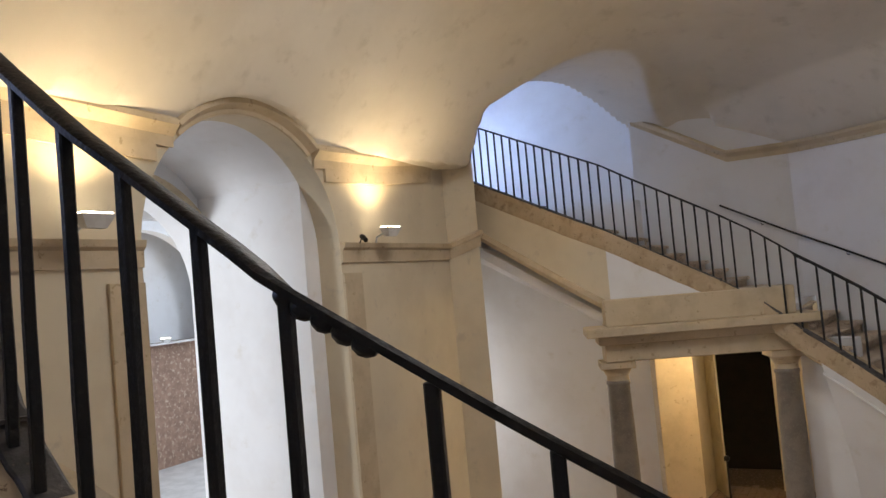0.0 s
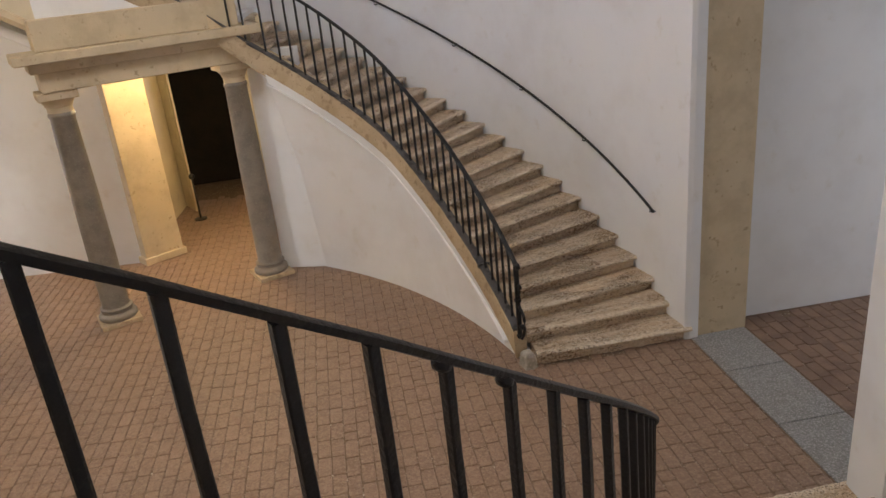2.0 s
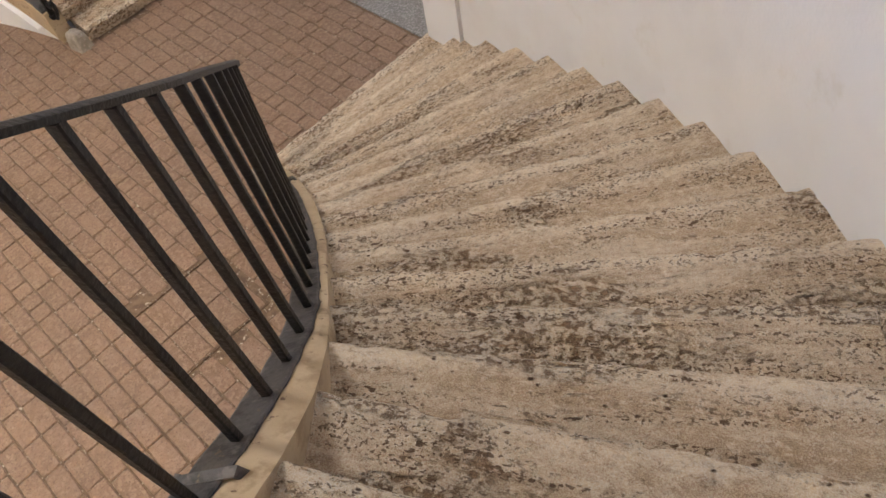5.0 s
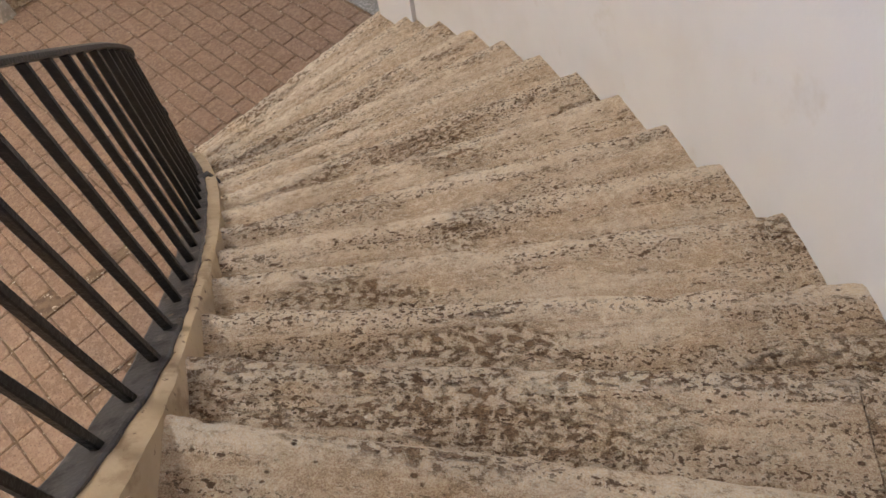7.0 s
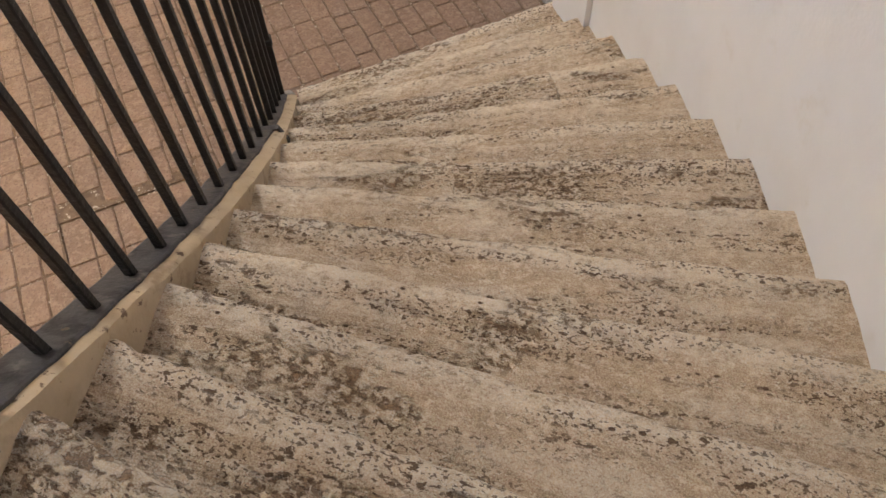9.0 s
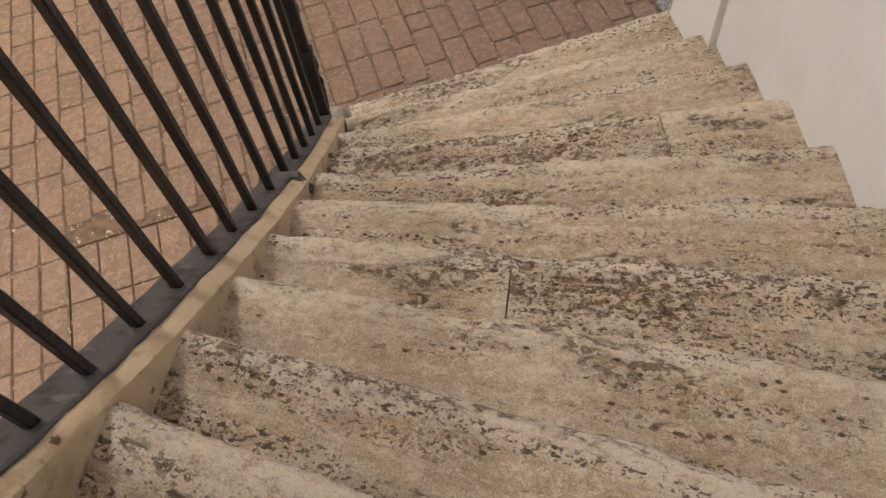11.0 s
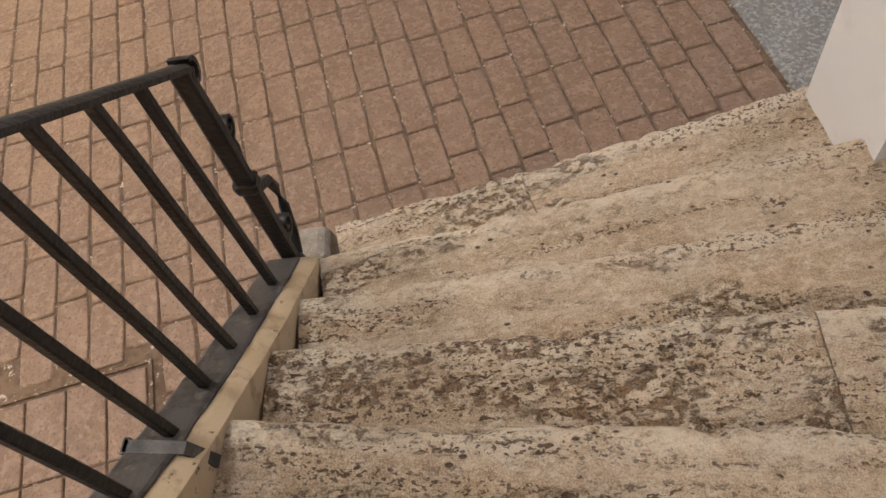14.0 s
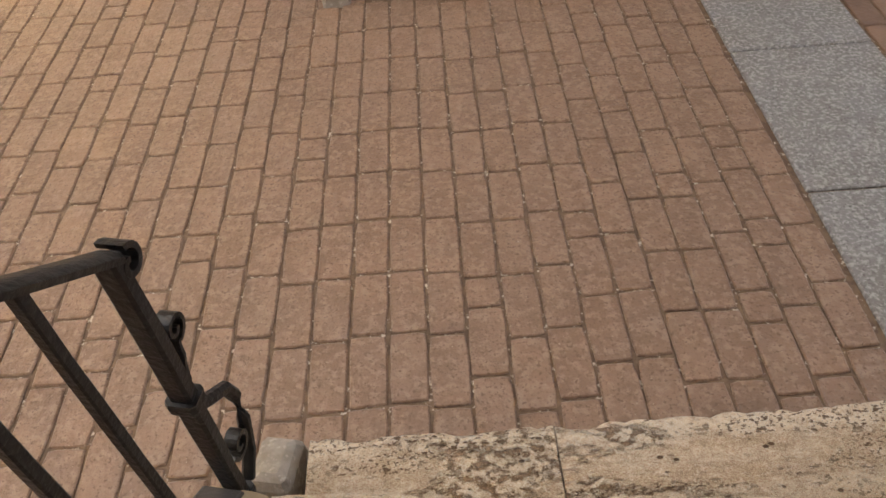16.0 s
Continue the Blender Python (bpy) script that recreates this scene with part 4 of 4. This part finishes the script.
# ---- uplights on the impost band ----
def uplight(at, turn, watts):
    lamp = thing("uplight", "white halogen uplight on the stone ledge, lit", "lamp", "uplights", at=at)
    m = Matrix.Rotation(turn, 4, "Z")
    bm = bmesh.new()
    secs = []
    for z, w, d in ((0.0, 0.09, 0.03), (0.05, 0.12, 0.05), (0.11, 0.15, 0.075)):
        secs.append([m @ Vector((x * w, y * d, z)) for x, y in ((-1, -1), (1, -1), (1, 1), (-1, 1))])
    sweep(bm, secs)
    part("housing", bm, WHITE, lamp)
    bm = bmesh.new()
    box(bm, (-0.13, -0.06, 0.112), (0.13, 0.06, 0.125), m)
    part("glass", bm, GLOW, lamp, "glowing lamp glass")
    bm = bmesh.new()
    tube(bm, [m @ Vector(p) for p in ((0, 0.05, 0.05), (0, 0.14, 0.04), (0, 0.22, 0.01), (0, 0.24, -0.06))], 0.014, 8)
    part("bracket", bm, WHITE, lamp)
    data = bpy.data.lights.new("uplight_light", "SPOT")
    data.energy, data.color, data.shadow_soft_size, data.spot_size, data.spot_blend = watts, WARM, 0.05, radians(146), 0.75
    p = Vector(at)
    new("uplight_light", data).matrix_world = look(p + Vector((0, 0, 0.16)), p + m @ Vector((0, -0.30, 1.2)))


for s in (1, -1):
    uplight((-4.80, 2.10 * s, 5.13), radians(90), 75)
uplight((-17.25, 8.9, 3.55), radians(90), 60)
bm = bmesh.new()
box(bm, (-17.5, -13.0, 3.5), (-17.05, 13.0, 3.55))
tagged(link("trim_far_ledge", bm, PALE), "pale stone ledge on the far brick wall", "moulding", kind="structure")

# small security camera on the band by the arch
for s in (1,):
    cctv = thing("security_camera", "small dark security camera on the stone band", "camera", at=(-5.02, 1.72 * s, 5.06))
    bm = bmesh.new()
    tube(bm, [(0.0, 0, 0), (0.03, 0, 0.05), (0.06, 0, 0.07)], 0.008, 6)
    part("arm", bm, IRON, cctv)
    bm = bmesh.new()
    tube(bm, [(0.05, -0.02, 0.08), (0.10, -0.05, 0.06), (0.16, -0.09, 0.02)], [0.03, 0.034, 0.03], 8)
    part("body", bm, IRON, cctv)

# grey spotlight with its cable on the capital of the passage pilaster
spot = thing("spotlight", "grey swivel spotlight standing on the pilaster capital", "spotlight", at=(4.02, 1.62, CAP_Z + 0.42))
bm = bmesh.new()
lathe(bm, [(0.0, 0.0), (0.05, 0.0), (0.05, 0.015), (0.015, 0.02), (0.012, 0.09), (0.0, 0.09)], (0, 0), 14)
part("stand", bm, COLUMN, spot, "", True)
bm = bmesh.new()
tube(bm, [(0.08, 0.05, 0.16), (0.04, 0.02, 0.13), (-0.06, -0.03, 0.09), (-0.13, -0.07, 0.07), (-0.14, -0.075, 0.067)], [0.03, 0.055, 0.06, 0.075, 0.07], 14)
part("head", bm, COLUMN, spot, "grey metal lamp head", True)
bm = bmesh.new()
tube(bm, [(0.08, 0.05, 0.16), (0.10, 0.10, 0.30), (0.09, 0.12, 0.6), (0.09, 0.12, 0.95)], 0.007, 6)
part("cable", bm, COLUMN, spot)
# socket plate on the pier
socket = thing("socket_plate", "small cream socket plate on the pier wall", "socket", at=(-5.105, 3.1, 1.55))
bm = bmesh.new()
box(bm, (-0.004, -0.07, -0.05), (0.012, 0.07, 0.05), bevel=0.004)
part("plate", bm, TRIM, socket)
for y in (-0.03, 0.03):
    bm = bmesh.new()
    box(bm, (0.012, y - 0.018, -0.02), (0.016, y + 0.018, 0.02), bevel=0.002)
    part("outlet", bm, STRING, socket)

# barrier post by the doorway
post = thing("barrier_post", "slim dark barrier post with a knob beside the doorway", "post", at=(-2.2, 8.6, 0))
bm = bmesh.new()
lathe(bm, [(0.0, 0.0), (0.12, 0.0), (0.12, 0.02), (0.02, 0.035), (0.016, 0.8), (0.05, 0.82), (0.055, 0.87), (0.03, 0.9), (0.0, 0.9)], (0, 0), 14)
part("pole", bm, IRON, post, smooth=True)
# open leaf beside the doorway
leaf = thing("door_leaf", "cream painted panel door standing open", "door", at=(-2.62, 9.66, 0))
mt = Matrix.Rotation(radians(-62), 4, "Z")
bm = bmesh.new()
box(bm, (0, -0.02, 0.01), (0.62, 0.02, 2.72), mt, 0.004)
part("panel", bm, DOOR, leaf)
for z0, z1 in ((0.2, 1.0), (1.15, 2.55)):
    bm = bmesh.new()
    box(bm, (0.1, -0.032, z0), (0.52, -0.021, z1), mt, 0.004)
    part("raised_panel", bm, DOOR, leaf)

# ---- floor bricks ----
def brick_mesh(name, lx, ly, e):
    bm = bmesh.new()
    ring = []
    for i in range(16):
        side, u = divmod(i, 4)
        u = u / 4
        cx, cy = ((-1 + 2 * u, -1), (1, -1 + 2 * u), (1 - 2 * u, 1), (-1, 1 - 2 * u))[side]
        r = 0.004 if u == 0 else 0.0
        j = rng.uniform(0, 0.0035)
        ring.append((cx * (lx / 2 - r - j), cy * (ly / 2 - r - j)))
    c = 0.005
    inset = [(x - math.copysign(min(c, abs(x)), x) if abs(x) > lx * 0.3 else x, y - math.copysign(min(c, abs(y)), y) if abs(y) > ly * 0.3 else y) for x, y in ring]
    sweep(bm, [[(x, y, -0.022) for x, y in ring], [(x, y, -0.005) for x, y in ring], [(x, y, e) for x, y in inset]])
    me = bpy.data.meshes.new(name)
    bmesh.ops.recalc_face_normals(bm, faces=bm.faces)
    bm.to_mesh(me)
    bm.free()
    me.materials.append(BRICK)
    return me


def in_hall(x, y):
    """Whether a brick belongs to the hall's floor."""
    y = abs(y)
    if x > 4.19:
        return False
    if y > 1.62 and x > inner(2)[0] + 0.4:
        return False
    if (x - IN_C[0]) ** 2 + (y - IN_C[1]) ** 2 > (IN_R + 0.1) ** 2 and y > (1.42 if x > 1.9 else 1.3) and x > 0:
        return False
    return x > -8.0 and y < 9.9


PITCH_X, PITCH_Y = 0.132, 0.277
BRICK_X0 = 2.659 - 81 * PITCH_X
masters = [brick_mesh("brick", PITCH_X - 0.003 - 0.0012 * i, PITCH_Y - 0.0025 - 0.0015 * i, 0.0) for i in (0, 1, 2, 3, 0, 1, 2, 3)]
half_brick = [brick_mesh("brick", PITCH_X - 0.009, PITCH_Y / 2 - 0.008, 0.0) for i in range(2)]
verts, faces = [], []
near = 0
x = BRICK_X0
row = 0
while x < 4.13:
    row += 1
    y = -9.9 + PITCH_Y * (0.5 * (row % 2) + rng.uniform(-0.2, 0.2))
    while y < 9.9:
        short = rng.random() < 0.06
        ly = PITCH_Y / 2 if short else PITCH_Y
        yc = y + ly / 2
        if in_hall(x, yc) and not (abs(x - 1.25) < 0.40 and abs(yc + 1.90) < 0.36):
            me = half_brick[rng.randrange(2)] if short else masters[rng.randrange(8)]
            m = pose(x, yc, 0.0015 * rng.uniform(-1, 1), rng.uniform(-0.5, 0.5), rng.uniform(-0.7, 0.7), rng.uniform(-1.3, 1.3))
            if x > 1.75 and abs(yc) < 1.75 and near < 300:
                ob = new("brick", me)
                ob.parent = floor_hall
                ob.matrix_world = m
                near += 1
            else:
                i0 = len(verts)
                verts += [m @ v.co for v in me.vertices]
                faces += [[i0 + i for i in p.vertices] for p in me.polygons]
        y += ly
    x += PITCH_X
me = bpy.data.meshes.new("bricks")
me.from_pydata(verts, [], faces)
me.materials.append(BRICK)
rest = new("bricks", me)
rest.parent = floor_hall
tagged(rest, "terracotta floor bricks", kind="stuff")
# access cover set in the floor, filled with bricks
cover = thing("access_cover", "square floor cover filled with pale bricks", "floor cover", at=(1.25, -1.90, 0))
for k in range(5):
    for j in range(2):
        bm = bmesh.new()
        box(bm, (-0.365 + k * 0.147, -0.31 + j * 0.313, -0.02), (-0.365 + k * 0.147 + 0.139, -0.31 + j * 0.313 + 0.305, 0.001), bevel=0.004)
        part("brick", bm, BRICK, cover)
bm = bmesh.new()
for lo, hi in (((-0.385, -0.33, -0.02), (0.385, -0.318, 0.003)), ((-0.385, 0.322, -0.02), (0.385, 0.334, 0.003)), ((-0.385, -0.318, -0.02), (-0.373, 0.322, 0.003)), ((0.373, -0.318, -0.02), (0.385, 0.322, 0.003))):
    box(bm, lo, hi)
part("cover_frame", bm, MORTAR, cover)
# passage paving
paving = thing("floor_passage", "dark brown brick paving of the passage", "floor", kind="structure")
verts, faces = [], []
x = 4.95
while x < 10:
    y = -1.62 + 0.2 * rng.random()
    while y < 1.62:
        m = pose(x, y, 0, 0, 0, 0)
        me0 = masters[rng.randrange(8)]
        i0 = len(verts)
        verts += [m @ v.co for v in me0.vertices]
        faces += [[i0 + i for i in p.vertices] for p in me0.polygons]
        y += PITCH_Y
    x += PITCH_X
me = bpy.data.meshes.new("paving_bricks")
me.from_pydata(verts, [], faces)
me.materials.append(BRICK_DARK)
rest = new("paving_bricks", me)
rest.parent = paving
tagged(rest, "dark paving bricks", kind="stuff")
